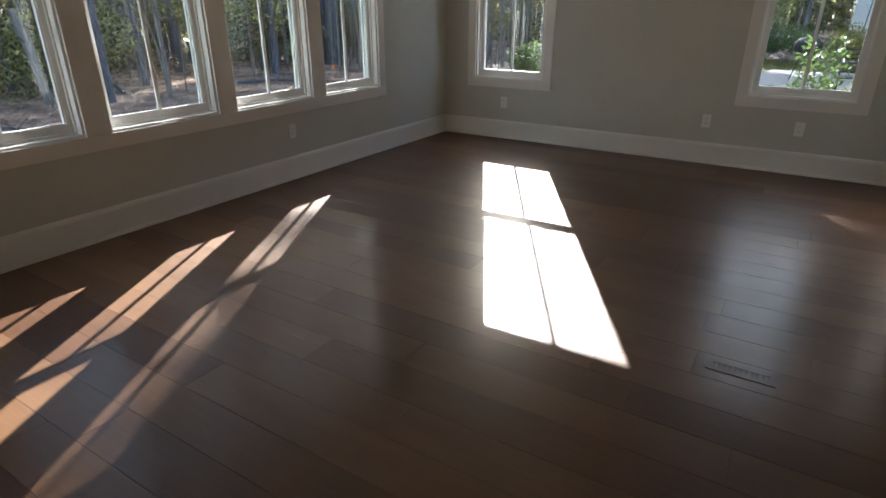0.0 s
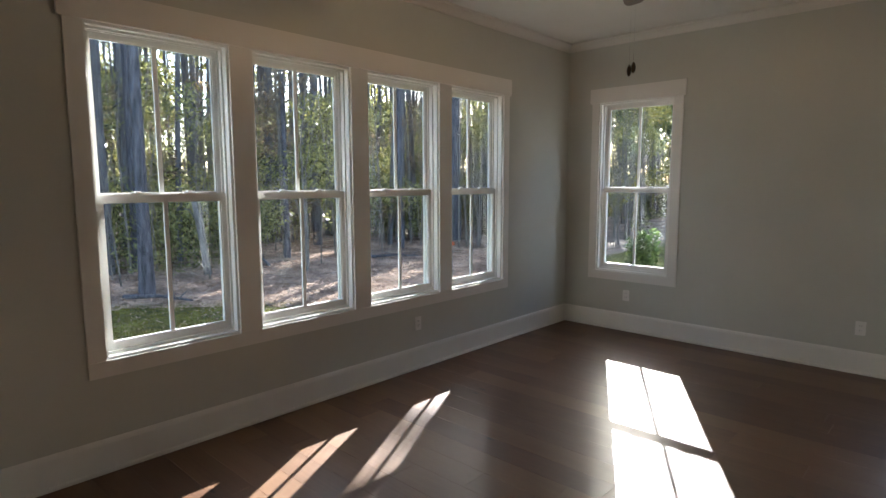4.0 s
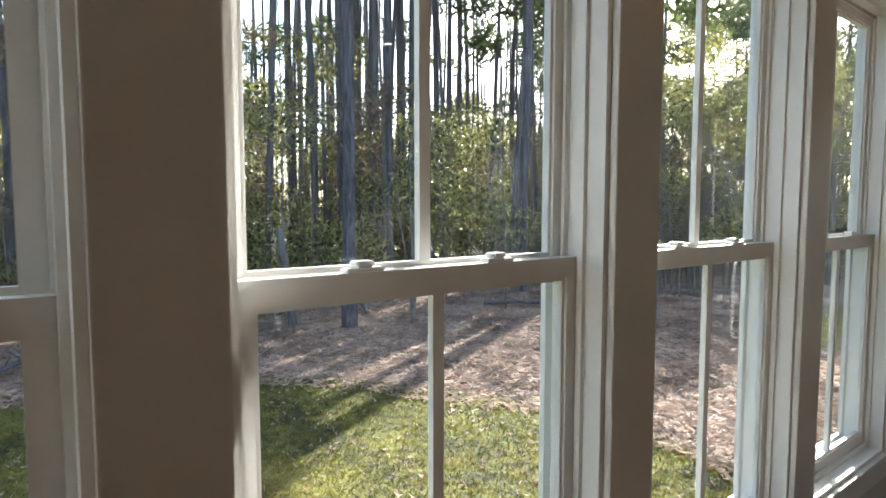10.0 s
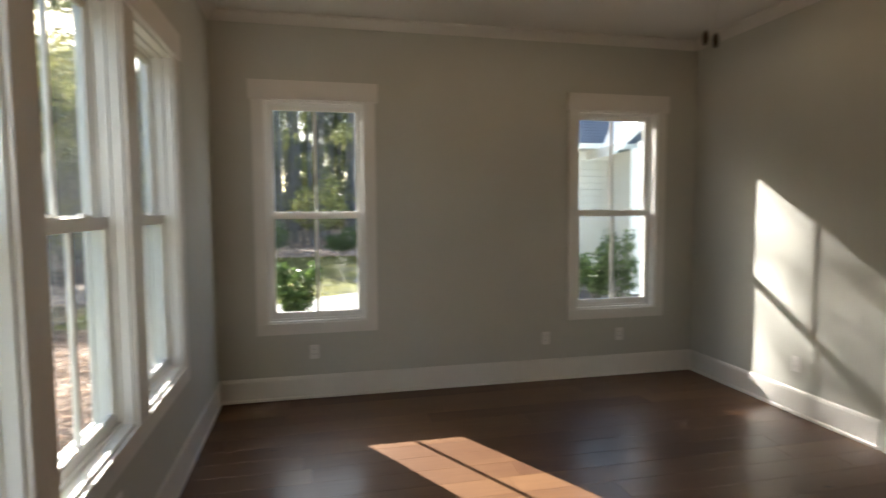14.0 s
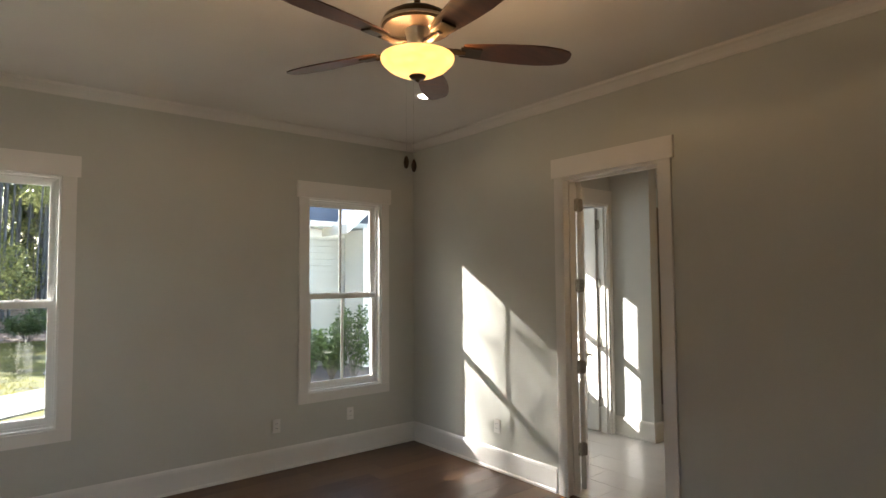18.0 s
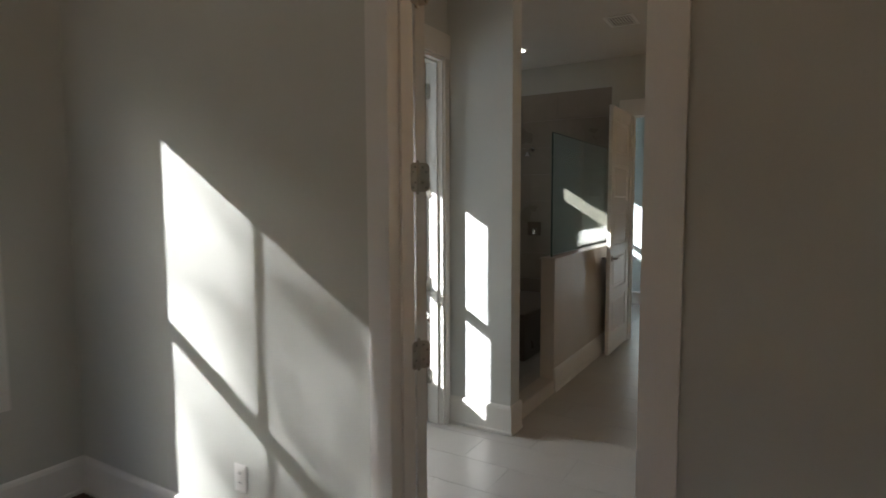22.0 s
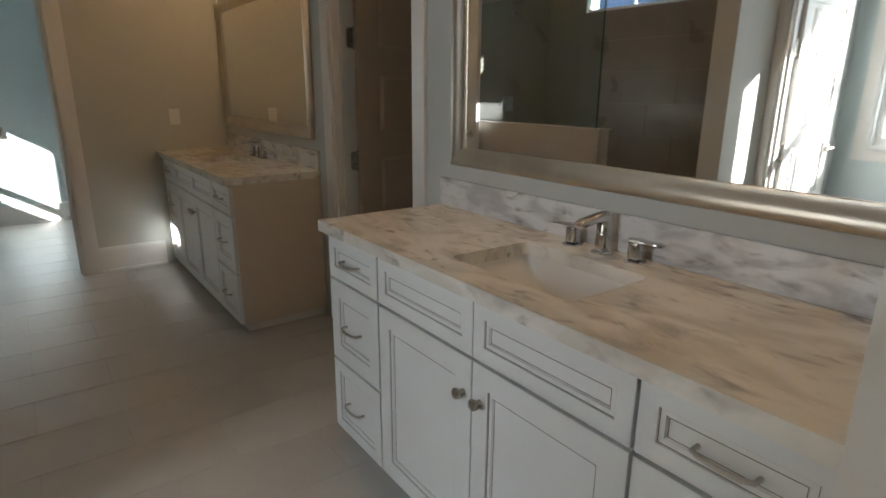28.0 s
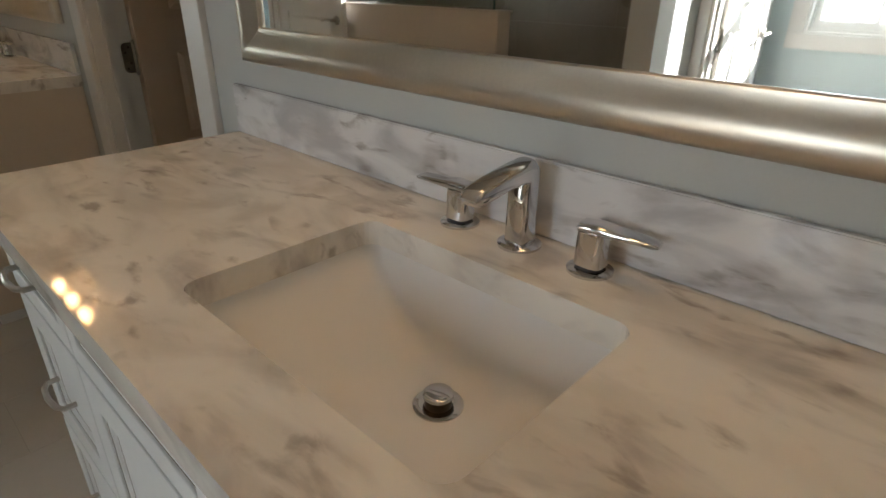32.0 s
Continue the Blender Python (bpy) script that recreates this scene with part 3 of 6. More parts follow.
structure("ceiling_bath", boxes((XE + 0.0755, -0.32, BCEIL, LX1 + 0.15, YN + 0.16, CEIL_Z + 0.15)), CEIL, "flat off-white painted bath ceiling", "ceiling")
structure("roof", boxes((XW - 0.35, YS - 0.8, CEIL_Z + 0.155, LX1 + 0.9, YN + 0.32, CEIL_Z + 0.35)), SHINGLE, "roof slab over the rooms", "roof")


# ---- trim: baseboards, crown, casings ----
def base_run(name, axis, fixed, out, a0, a1, parent_label="white painted tall baseboard with shoe moulding"):
    """Baseboard along an axis on the face 'fixed', standing out towards 'out' (+1 or -1)."""
    prof = [(0, 0), (0.020, 0), (0.020, 0.018), (0.014, 0.026), (0.014, 0.165), (0.010, 0.182), (0.004, 0.192), (0, 0.192)]
    prof = [(fixed + out * d, z + 0.001) for d, z in prof]
    ob = solid(name, extrude_profile(prof, "y" if axis == "y" else "x", a0, a1), TRIM, parent_label, "baseboard", "", "structure")
    return ob


base_run("baseboard_west", "y", XW, 1, YS, YN - 0.02)
base_run("baseboard_north", "x", YN, -1, XW, XE)
base_run("baseboard_east_1", "y", XE, -1, 3.405, YN - 0.02)
base_run("baseboard_east_2", "y", XE, -1, YS, 2.397)
base_run("baseboard_pier_west", "y", 2.563, -1, 3.654, WCY - 0.002)
base_run("baseboard_pier_south", "x", 3.654, -1, 2.543, 2.72)
base_run("baseboard_bath_east", "y", BX1, -1, 2.235, 2.69)
base_run("baseboard_laundry", "y", LX1, -1, 1.2, YN)
base_run("baseboard_half_wall", "x", 3.70, -1, 3.5, BX1 - 0.02)
base_run("baseboard_toilet_north", "x", YN, -1, BX0, 2.563)
base_run("baseboard_laundry_north", "x", YN, -1, BX1 + 0.12, LX1 - 0.02)

for nm, ax, fx, o, a0, a1 in (("crown_west", "y", XW, 1, YS, YN), ("crown_north", "x", YN, -1, XW + 0.002, XE - 0.002), ("crown_east", "y", XE, -1, YS, YN), ("crown_south", "x", YS, 1, XW + 0.002, XE - 0.002)):
    pr = [(0, 0), (0.012, 0.0), (0.016, 0.012), (0.030, 0.030), (0.055, 0.048), (0.072, 0.056), (0.076, 0.074), (0, 0.074)]
    pr = [(fx + o * d, CROWN_Z + h) for d, h in pr]
    solid(nm, extrude_profile(pr, ax, a0, a1), CEIL, "white painted cove crown moulding", "crown moulding", "", "structure")


def casing(name, axis, face, out, a0, a1, z0, z1, label, apron=False, side=0.09, head=0.15, mullions=(), over=0.022):
    """Flat craftsman casing round an opening a0..a1 by z0..z1; the head is thicker and wider."""
    t = tagged(new(name), label, "window casing" if apron else "door casing", "", "structure")
    def slab(nm, u0, u1, lo, hi, thick):
        p0, p1 = face, face + out * thick
        bm = boxes((p0, u0, lo, p1, u1, hi), bevel=0.0015) if axis == "x" else boxes((u0, p0, lo, u1, p1, hi), bevel=0.0015)
        part(nm, bm, TRIM, t)
    low = z0 - side if apron else z0
    slab("side_casing", a0 - side, a0, z0 if apron else low, z1, 0.018)
    slab("side_casing", a1, a1 + side, z0 if apron else low, z1, 0.018)
    for u0, u1 in mullions:
        slab("mullion_casing", u0, u1, z0, z1, 0.018)
    if apron:
        slab("apron", a0 - side, a1 + side, low, z0 - 0.0005, 0.019)
    slab("head_casing", a0 - side - over, a1 + side + over, z1 + 0.0005, z1 + head, 0.026)
    return t


casing("trim_windows_west", "x", XW, 1, W_OPEN[0][0], W_OPEN[3][1], SILL, HEAD, "white flat casing joining four tall windows", True, mullions=[(W_OPEN[i][1], W_OPEN[i + 1][0]) for i in range(3)])
casing("trim_window_north_1", "y", YN, -1, *N_OPEN[0], SILL, HEAD, "white flat window casing with wider head", True)
casing("trim_window_north_2", "y", YN, -1, *N_OPEN[1], SILL, HEAD, "white flat window casing with wider head", True)
casing("trim_window_toilet", "y", YN, -1, *WC_OPEN, WC_SILL, HEAD, "white flat window casing with wider head", True)
casing("trim_window_laundry", "y", YN, -1, *LAUN_OPEN, LAUN_SILL, HEAD, "white flat window casing", True)


# ---- windows ----
def frame_ring(bm, axis, p0, p1, a0, a1, z0, z1, w, wb=None, wt=None):
    wb, wt = wb or w, wt or w
    for u0, u1, lo, hi in ((a0, a0 + w, z0, z1), (a1 - w, a1, z0, z1), (a0 + w, a1 - w, z0, z0 + wb), (a0 + w, a1 - w, z1 - wt, z1)):
        if axis == "x":
            box(bm, p0, u0, lo, p1, u1, hi)
        else:
            box(bm, u0, p0, lo, u1, p1, hi)
    return bm


def slab_box(axis, p0, p1, a0, a1, lo, hi, bevel=0.0):
    return boxes((p0, a0, lo, p1, a1, hi), bevel=bevel) if axis == "x" else boxes((a0, p0, lo, a1, p1, hi), bevel=bevel)


def double_hung(name, axis, face, inn, a0, a1, z0, z1, meet, label):
    """Double-hung vinyl window; 'inn' points from the wall into the room."""
    base = (face, (a0 + a1) / 2, z0) if axis == "x" else ((a0 + a1) / 2, face, z0)
    w = thing(name, base, label, "window", "", "structure")
    def d(k):
        return face - inn * k
    jamb = bmesh.new()
    frame_ring(jamb, axis, d(0.0), d(0.155), a0 + 0.0005, a1 - 0.0005, z0 + 0.0005, z1 - 0.0005, 0.014, 0.014)
    frame_ring(jamb, axis, d(0.045), d(0.060), a0 + 0.014, a1 - 0.014, z0 + 0.014, z1 - 0.014, 0.012, 0.016, 0.014)
    part("jamb", jamb, VINYL, w)
    ch = bmesh.new()
    frame_ring(ch, axis, d(0.094), d(0.102), a0 + 0.014, a1 - 0.014, z0 + 0.014, z1 - 0.014, 0.016, 0.012, 0.014)
    frame_ring(ch, axis, d(0.138), d(0.153), a0 + 0.014, a1 - 0.014, z0 + 0.014, z1 - 0.014, 0.022, 0.03, 0.018)
    part("sash_track", ch, VINYL, w)
    i0, i1 = a0 + 0.018, a1 - 0.018
    for nm, k0, k1, lo, hi, wb, wt in (("lower_sash", 0.062, 0.092, z0 + 0.016, meet, 0.055, 0.042), ("upper_sash", 0.104, 0.134, meet - 0.036, z1 - 0.016, 0.036, 0.040)):
        bm = frame_ring(bmesh.new(), axis, d(k0), d(k1), i0, i1, lo, hi, 0.036, wb, wt)
        frame_ring(bm, axis, d(k0 + 0.006), d(k1 - 0.006), i0 + 0.036, i1 - 0.036, lo + wb, hi - wt, 0.008, 0.008)
        s = part(nm, bm, VINYL, w)
        mid, k = (i0 + i1) / 2, (k0 + k1) / 2
        part("pane", slab_box(axis, d(k - 0.002), d(k + 0.002), i0 + 0.040, mid - 0.008, lo + wb + 0.004, hi - wt - 0.004), GLASS, s, "clear window glass", shadow=False)
        part("pane", slab_box(axis, d(k - 0.002), d(k + 0.002), mid + 0.008, i1 - 0.040, lo + wb + 0.004, hi - wt - 0.004), GLASS, s, "clear window glass", shadow=False)
        part("muntin", slab_box(axis, d(k - 0.008), d(k + 0.008), mid - 0.012, mid + 0.012, lo + wb, hi - wt), VINYL, s)
        if nm == "lower_sash":
            for f in (0.30, 0.70):
                c = i0 + f * (i1 - i0)
                bm = slab_box(axis, d(0.064), d(0.090), c - 0.035, c + 0.035, meet, meet + 0.007, 0.002)
                m2 = slab_box(axis, d(0.070), d(0.100), c - 0.014, c + 0.020, meet + 0.0072, meet + 0.017, 0.003)
                lk = part("sash_lock", bm, VINYL, s)
                part("lock_cam", m2, VINYL, lk)
    return w


for i, (a, b) in enumerate(W_OPEN):
    double_hung("window_%d" % (i + 1), "x", XW, 1, a, b, SILL, HEAD, 1.525, "white vinyl double-hung window looking on the woods")
for i, (a, b) in enumerate(N_OPEN):
    double_hung("window_%d" % (i + 5), "y", YN, -1, a, b, SILL, HEAD, 1.525, "white vinyl double-hung window over the garden")
double_hung("window_7", "y", YN, -1, *WC_OPEN, WC_SILL, HEAD, 1.665, "white vinyl double-hung window in the toilet room")

wl = thing("window_8", (7.09, YN, LAUN_SILL), "white fixed high window in the laundry", "window", "", "structure")
part("window_frame", frame_ring(bmesh.new(), "y", YN + 0.02, YN + 0.155, LAUN_OPEN[0] + 0.001, LAUN_OPEN[1] - 0.001, LAUN_SILL + 0.001, HEAD - 0.001, 0.05), VINYL, wl)
part("pane", boxes((LAUN_OPEN[0] + 0.045, YN + 0.09, LAUN_SILL + 0.045, LAUN_OPEN[1] - 0.045, YN + 0.094, HEAD - 0.045)), GLASS, wl, "clear window glass", shadow=False)
part("meeting_rail", boxes((LAUN_OPEN[0] + 0.051, YN + 0.07, 1.66, LAUN_OPEN[1] - 0.051, YN + 0.112, 1.715)), VINYL, wl)
wt = thing("window_9", (4.28, YN, TRANSOM[2]), "white long transom window high in the shower", "window", "", "structure")
part("window_frame", frame_ring(bmesh.new(), "y", YN + 0.03, YN + 0.155, TRANSOM[0] + 0.001, TRANSOM[1] - 0.001, TRANSOM[2] + 0.001, TRANSOM[3] - 0.001, 0.03), VINYL, wt)
for k in range(3):
    u = TRANSOM[0] + 0.03 + k * 0.5
    part("pane", boxes((u + 0.006, YN + 0.09, TRANSOM[2] + 0.028, u + 0.494, YN + 0.094, TRANSOM[3] - 0.028)), GLASS, wt, "clear window glass", shadow=False)
    if k:
        part("muntin", boxes((u - 0.008, YN + 0.08, TRANSOM[2] + 0.03, u + 0.008, YN + 0.105, TRANSOM[3] - 0.03)), VINYL, wt)


# ---- doors ----
SCREW = mat("screw_metal", (0.12, 0.11, 0.095), (0.20, 0.185, 0.16), 0.35, 30.0, bump=0.02, metal=1.0)
def door_leaf(name, hinge, angle, width, label, mat_, swing, kind="structure", height=2.425):
    """Five-panel leaf. It runs from the hinge along 'angle' (degrees); swing is the side (+1 left, -1 right) on which the slab lies."""
    th = 0.035
    root = thing(name, (hinge[0], hinge[1], 0.01), label, "door", "", kind)
    def place(bm):
        bm.transform(Matrix.Translation((hinge[0], hinge[1], 0)) @ Matrix.Rotation(radians(angle), 4, "Z"))
        return bm
    y0, y1 = (0, th) if swing > 0 else (-th, 0)
    st, n = 0.11, 5
    ph = (height - 0.012 - 0.20 - 0.115 - 4 * 0.085) / n
    bm = bmesh.new()
    box(bm, 0, y0, 0.012, st, y1, height)
    box(bm, width - st, y0, 0.012, width, y1, height)
    z = 0.012
    panels = []
    for k in range(n + 1):
        hgt = 0.20 if k == 0 else (0.115 if k == n else 0.085)
        box(bm, st, y0, z, width - st, y1, z + hgt)
        z += hgt
        if k < n:
            panels.append((z, z + ph))
            z += ph
    slab = part("leaf", place(bm), mat_, root)
    for lo, hi in panels:
        bm = bmesh.new()
        box(bm, st, y0 + 0.012, lo, width - st, y1 - 0.012, hi)
        for yy0, yy1 in ((y0 + 0.002, y0 + 0.012), (y1 - 0.012, y1 - 0.002)):
            v = box(bm, st + 0.030, yy0, lo + 0.030, width - st - 0.030, yy1, hi - 0.030)
            face_y = yy0 if yy0 == y0 + 0.002 else yy1
            for q in v:
                if abs(q.co.y - face_y) < 1e-6:
                    q.co.x += 0.018 if q.co.x < width / 2 else -0.018
                    q.co.z += 0.018 if q.co.z < (lo + hi) / 2 else -0.018
        part("panel", place(bm), mat_, slab)
    for sgn, yy in ((-1, y0), (1, y1)):
        c = (width - 0.065, yy + sgn * 0.004, 0.96)
        bm = lathe([(0.031, -0.004), (0.031, 0.004), (0.026, 0.008), (0.012, 0.010), (0.011, 0.045)] if sgn > 0 else [(0.031, 0.004), (0.031, -0.004), (0.026, -0.008), (0.012, -0.010), (0.011, -0.045)], c, 20, axis="y")
        rose = part("rosette", place(bm), NICKEL, slab, "satin nickel lever set", True)
        pts = [(c[0], yy + sgn * 0.048, 0.96), (c[0] - 0.03, yy + sgn * 0.052, 0.962), (c[0] - 0.07, yy + sgn * 0.052, 0.960), (c[0] - 0.115, yy + sgn * 0.048, 0.953)]
        part("lever", place(tube(pts, 0.0095, 10, taper=0.007)), NICKEL, slab, "", True)
    return root


def hinges(name, x, y, zs, angle, leaf_to, label="satin nickel butt hinge with rounded corners"):
    """Butt hinges at a knuckle; two plates along two directions (degrees)."""
    for z in zs:
        h = thing(name, (x, y, z), label, "hinge", "door hinges")
        part("knuckle", lathe([(0.004, -0.060), (0.0065, -0.056), (0.0065, 0.056), (0.004, 0.060)], (x, y, z), 10), BRASS_H, h, "", True)
        for ang in (angle, leaf_to):
            bm = bmesh.new()
            edge = [(0.004, -0.051), (0.027, -0.051), (0.035, -0.048), (0.040, -0.043), (0.042, -0.036), (0.042, 0.036), (0.040, 0.043), (0.035, 0.048), (0.027, 0.051), (0.004, 0.051)]
            near, far = [bm.verts.new((px, -0.0015, pz)) for px, pz in edge], [bm.verts.new((px, 0.0015, pz)) for px, pz in edge]
            bm.faces.new(near)
            bm.faces.new(far[::-1])
            for i in range(len(edge)):
                bm.faces.new((near[i - 1], far[i - 1], far[i], near[i]))
            bmesh.ops.recalc_face_normals(bm, faces=bm.faces[:])
            bm.transform(Matrix.Translation((x, y, z)) @ Matrix.Rotation(radians(ang), 4, "Z"))
            plate = part("plate", bm, BRASS_H, h)
            for sx, sz in ((0.018, 0.036), (0.031, 0.018), (0.018, -0.018), (0.031, -0.036)):
                bm = lathe([(0.0012, -0.0027), (0.004, -0.0022), (0.004, 0.0022), (0.0012, 0.0027)], (sx, 0, sz), 8, axis="y")
                bm.transform(Matrix.Translation((x, y, z)) @ Matrix.Rotation(radians(ang), 4, "Z"))
                part("screw", bm, SCREW, plate, "", True)


def door_frame(name, axis, p0, p1, a0, a1, label, stop):
    """Jamb lining through a wall from p0 to p1, with a stop at 'stop'."""
    bm = bmesh.new()
    t = 0.019
    for u0, u1, lo, hi in ((a0 - 0.0005, a0 + t, 0, DOOR_H), (a1 - t, a1 + 0.0005, 0, DOOR_H), (a0 + t, a1 - t, DOOR_H - t, DOOR_H + 0.0005)):
        if axis == "x":
            box(bm, p0 - 0.002, u0, lo, p1 + 0.002, u1, hi)
        else:
            box(bm, u0, p0 - 0.002, lo, u1, p1 + 0.002, hi)
    for u0, u1, lo, hi in ((a0 + t, a0 + t + 0.011, 0, DOOR_H - t), (a1 - t - 0.011, a1 - t, 0, DOOR_H - t), (a0 + t + 0.011, a1 - t - 0.011, DOOR_H - t - 0.011, DOOR_H - t)):
        if axis == "x":
            box(bm, stop, u0, lo, stop + 0.035, u1, hi)
        else:
            box(bm, u0, stop, lo, u1, stop + 0.035, hi)
    return structure(name, bm, TRIM, label, "door frame")


door_frame("doorway_1", "x", XE, BX0, 2.483, 3.325, "white painted door jamb between bedroom and bath", 0.845)
door_frame("doorway_2", "x", BX1, BX1 + 0.12, 2.79, 3.61, "white painted door jamb to the laundry", 5.625)
door_frame("doorway_3", "y", BYS - 0.12, BYS, 2.86, 3.64, "white painted closet door jamb", 1.60)
door_frame("doorway_4", "y", WCY, WCY + 0.12, 1.68, 2.51, "white painted toilet room door jamb", 4.155)
casing("trim_door_1", "x", XE, -1, 2.490, 3.290, 0, DOOR_H, "white flat door casing with wider head")
casing("trim_door_1_bath", "x", BX0, 1, 2.483, 3.325, 0, DOOR_H, "white flat door casing with wider head")
casing("trim_door_2", "x", BX1, -1, 2.79, 3.61, 0, DOOR_H, "white flat door casing with wider head", side=0.10)
casing("trim_door_3", "y", BYS, 1, 2.86, 3.64, 0, DOOR_H, "white flat closet door casing")
casing("trim_door_4", "y", WCY, -1, 1.68, 2.505, 0, DOOR_H, "white flat door casing of the toilet room", side=0.055, over=0.001)

HZ = (2.237, 1.597, 0.960, 0.326)
door_leaf("door_1", (0.968, 3.322), 36.0, 0.79, "white five-panel door standing open into the bath", DOORP, -1)
hinges("door_hinge", 0.956, 3.3055, HZ, 180, 306)
door_leaf("door_2", (5.558, 3.640), 180.5, 0.79, "white five-panel laundry door standing open along the half wall", DOORP, 1)
door_leaf("door_3", (3.632, 1.545), -88.5, 0.76, "tan brown five-panel closet door standing open into the closet", DOORT, -1)
hinges("door_hinge", 3.622, 1.549, HZ, 90, -90)
# solid dark strip paints the shade in the hinge gap
structure("door_gap_shade", boxes((3.6335, 1.5460, 0.012, 3.6395, 1.5510, 2.42)), DARK, "dark strip painted as gap shade beside the closet door hinges", "trim")
door_leaf("door_4", (2.505, 4.256), 88.0, 0.77, "white five-panel toilet room door standing open in sunlight", DOORP, 1)
hinges("door_hinge", 2.484, 4.250, HZ, -90, 90)


# ---- electrical plates ----
def outlet(name, axis, face, out, a, z, label, switch=False):
    w = thing(name, (face, a, z) if axis == "x" else (a, face, z), label, "light switch" if switch else "outlet", "wall plates")
    def put(k0, k1, u0, u1, lo, hi, bev=0.0):
        return slab_box(axis, face + out * k0, face + out * k1, a + u0, a + u1, z + lo, z + hi, bev)
    part("plate", put(0, 0.006, -0.036, 0.036, -0.058, 0.058, 0.002), PLATE, w)
    if switch:
        part("rocker", put(0.0062, 0.010, -0.016, 0.016, -0.033, 0.033, 0.001), PLATE, w)
    else:
        for c in (0.020, -0.020):
            f = part("receptacle", put(0.0062, 0.009, -0.017, 0.017, c - 0.014, c + 0.014, 0.001), PLATE, w)
            part("slot", put(0.0092, 0.0098, -0.008, -0.005, c - 0.003, c + 0.007), DARK, f)
            part("slot", put(0.0092, 0.0098, 0.005, 0.008, c - 0.002, c + 0.007), DARK, f)


outlet("outlet", "x", XW, 1, 2.93, 0.395, "white duplex outlet below the windows")
for u in (-2.735, -0.702, 0.027):
    outlet("outlet", "y", YN, -1, u, 0.385, "white duplex outlet above the baseboard")
outlet("outlet", "x", XE, -1, 4.07, 0.38, "white duplex outlet above the baseboard")
outlet("light_switch", "x", BX1, -1, 2.06, 1.13, "white rocker switch beside the vanity", True)
bare_box = thing("outlet_box", (LX1, 3.215, 0.915), "bare grey metal outlet box on the blue wall", "outlet")
part("box_rim", frame_ring(bmesh.new(), "x", LX1 - 0.014, LX1 + 0.001, 3.215 - 0.062, 3.215 + 0.062, 0.915 - 0.052, 0.915 + 0.052, 0.016), BRASS_H, bare_box, "grey metal rim")
# near-black plate paints the shade inside the shallow box
part("box_back", slab_box("x", LX1 - 0.004, LX1 + 0.001, 3.215 - 0.046, 3.215 + 0.046, 0.915 - 0.036, 0.915 + 0.036, 0.0), DARK, bare_box, "box back painted dark as the shade inside")
part("receptacle", slab_box("x", LX1 - 0.012, LX1 - 0.0045, 3.215 - 0.030, 3.215 + 0.030, 0.915 - 0.024, 0.915 + 0.006, 0.002), PLATE, bare_box, "white receptacle")

# ---- floor register and recessed dryer box ----
reg = thing("floor_register", (0.03, 1.86, 0), "dark wooden floor register set in the planks", "floor vent")
part("register_frame", boxes((-0.10, 1.815, 0.0005, 0.15, 1.842, 0.003), (-0.10, 1.878, 0.0005, 0.15, 1.905, 0.003), (-0.10, 1.842, 0.0005, -0.075, 1.878, 0.003), (0.125, 1.842, 0.0005, 0.15, 1.878, 0.003)), FLOORW, reg)
# thin dark sheet paints the shade of the open slots
part("register_shade_sheet", boxes((-0.075, 1.842, 0.0003, 0.125, 1.878, 0.0009)), DARK, reg, "dark sheet painted as shade between the slats")
for k in range(10):
    part("slat", boxes((-0.070 + k * 0.020, 1.842, 0.0010, -0.059 + k * 0.020, 1.878, 0.0028)), FLOORW, reg)
dv = thing("dryer_vent_box", (LX1, 3.46, 0.26), "metal recessed dryer vent box in the blue wall", "vent box")
part("vent_frame", frame_ring(bmesh.new(), "x", LX1 - 0.035, LX1 - 0.0005, 3.34, 3.60, 0.26, 0.76, 0.035), NICKEL, dv)
part("vent_back", boxes((LX1 - 0.008, 3.375, 0.295, LX1 - 0.0008, 3.565, 0.725)), CHROME, dv)
part("vent_pipe", lathe([(0.052, -0.05), (0.052, -0.006)], (LX1, 3.47, 0.38), 20, axis="x"), NICKEL, dv, "", True)

# ---- ceiling fan ----
FX, FY = -1.340, 2.315
fan = thing("ceiling_fan", (FX, FY, CEIL_Z), "dark wood five-blade ceiling fan with lit amber bowl", "ceiling fan")
part("canopy", lathe([(0.066, CEIL_Z), (0.066, CEIL_Z - 0.02), (0.05, CEIL_Z - 0.055), (0.02, CEIL_Z - 0.07)], (FX, FY, 0), 28), BRONZE, fan, "", True)
part("downrod", lathe([(0.0135, CEIL_Z - 0.069), (0.0135, 2.75)], (FX, FY, 0), 14), BRONZE, fan, "", True)
part("motor_housing", lathe([(0.030, 2.785), (0.050, 2.775), (0.105, 2.757), (0.140, 2.735), (0.150, 2.712), (0.149, 2.700), (0.140, 2.692), (0.060, 2.690)], (FX, FY, 0), 40), BRONZE, fan, "dark bronze domed motor housing", True)
part("housing_band", lathe([(0.1505, 2.712), (0.1525, 2.708), (0.1525, 2.703), (0.1500, 2.700)], (FX, FY, 0), 40), NICKEL, fan, "bright metal band", True)
part("switch_housing", lathe([(0.052, 2.6895), (0.050, 2.676), (0.046, 2.668), (0.046, 2.612), (0.060, 2.606), (0.062, 2.598), (0.050, 2.590), (0.046, 2.566), (0.02, 2.560)], (FX, FY, 0), 36), NICKEL, fan, "bright metal neck lit by the bulbs", True)
part("bowl", lathe([(0.142, 2.579), (0.150, 2.576), (0.153, 2.569), (0.147, 2.554), (0.122, 2.529), (0.080, 2.507), (0.030, 2.497)], (FX, FY, 0), 44), BOWLGLOW, fan, "lit amber frosted glass bowl", True)
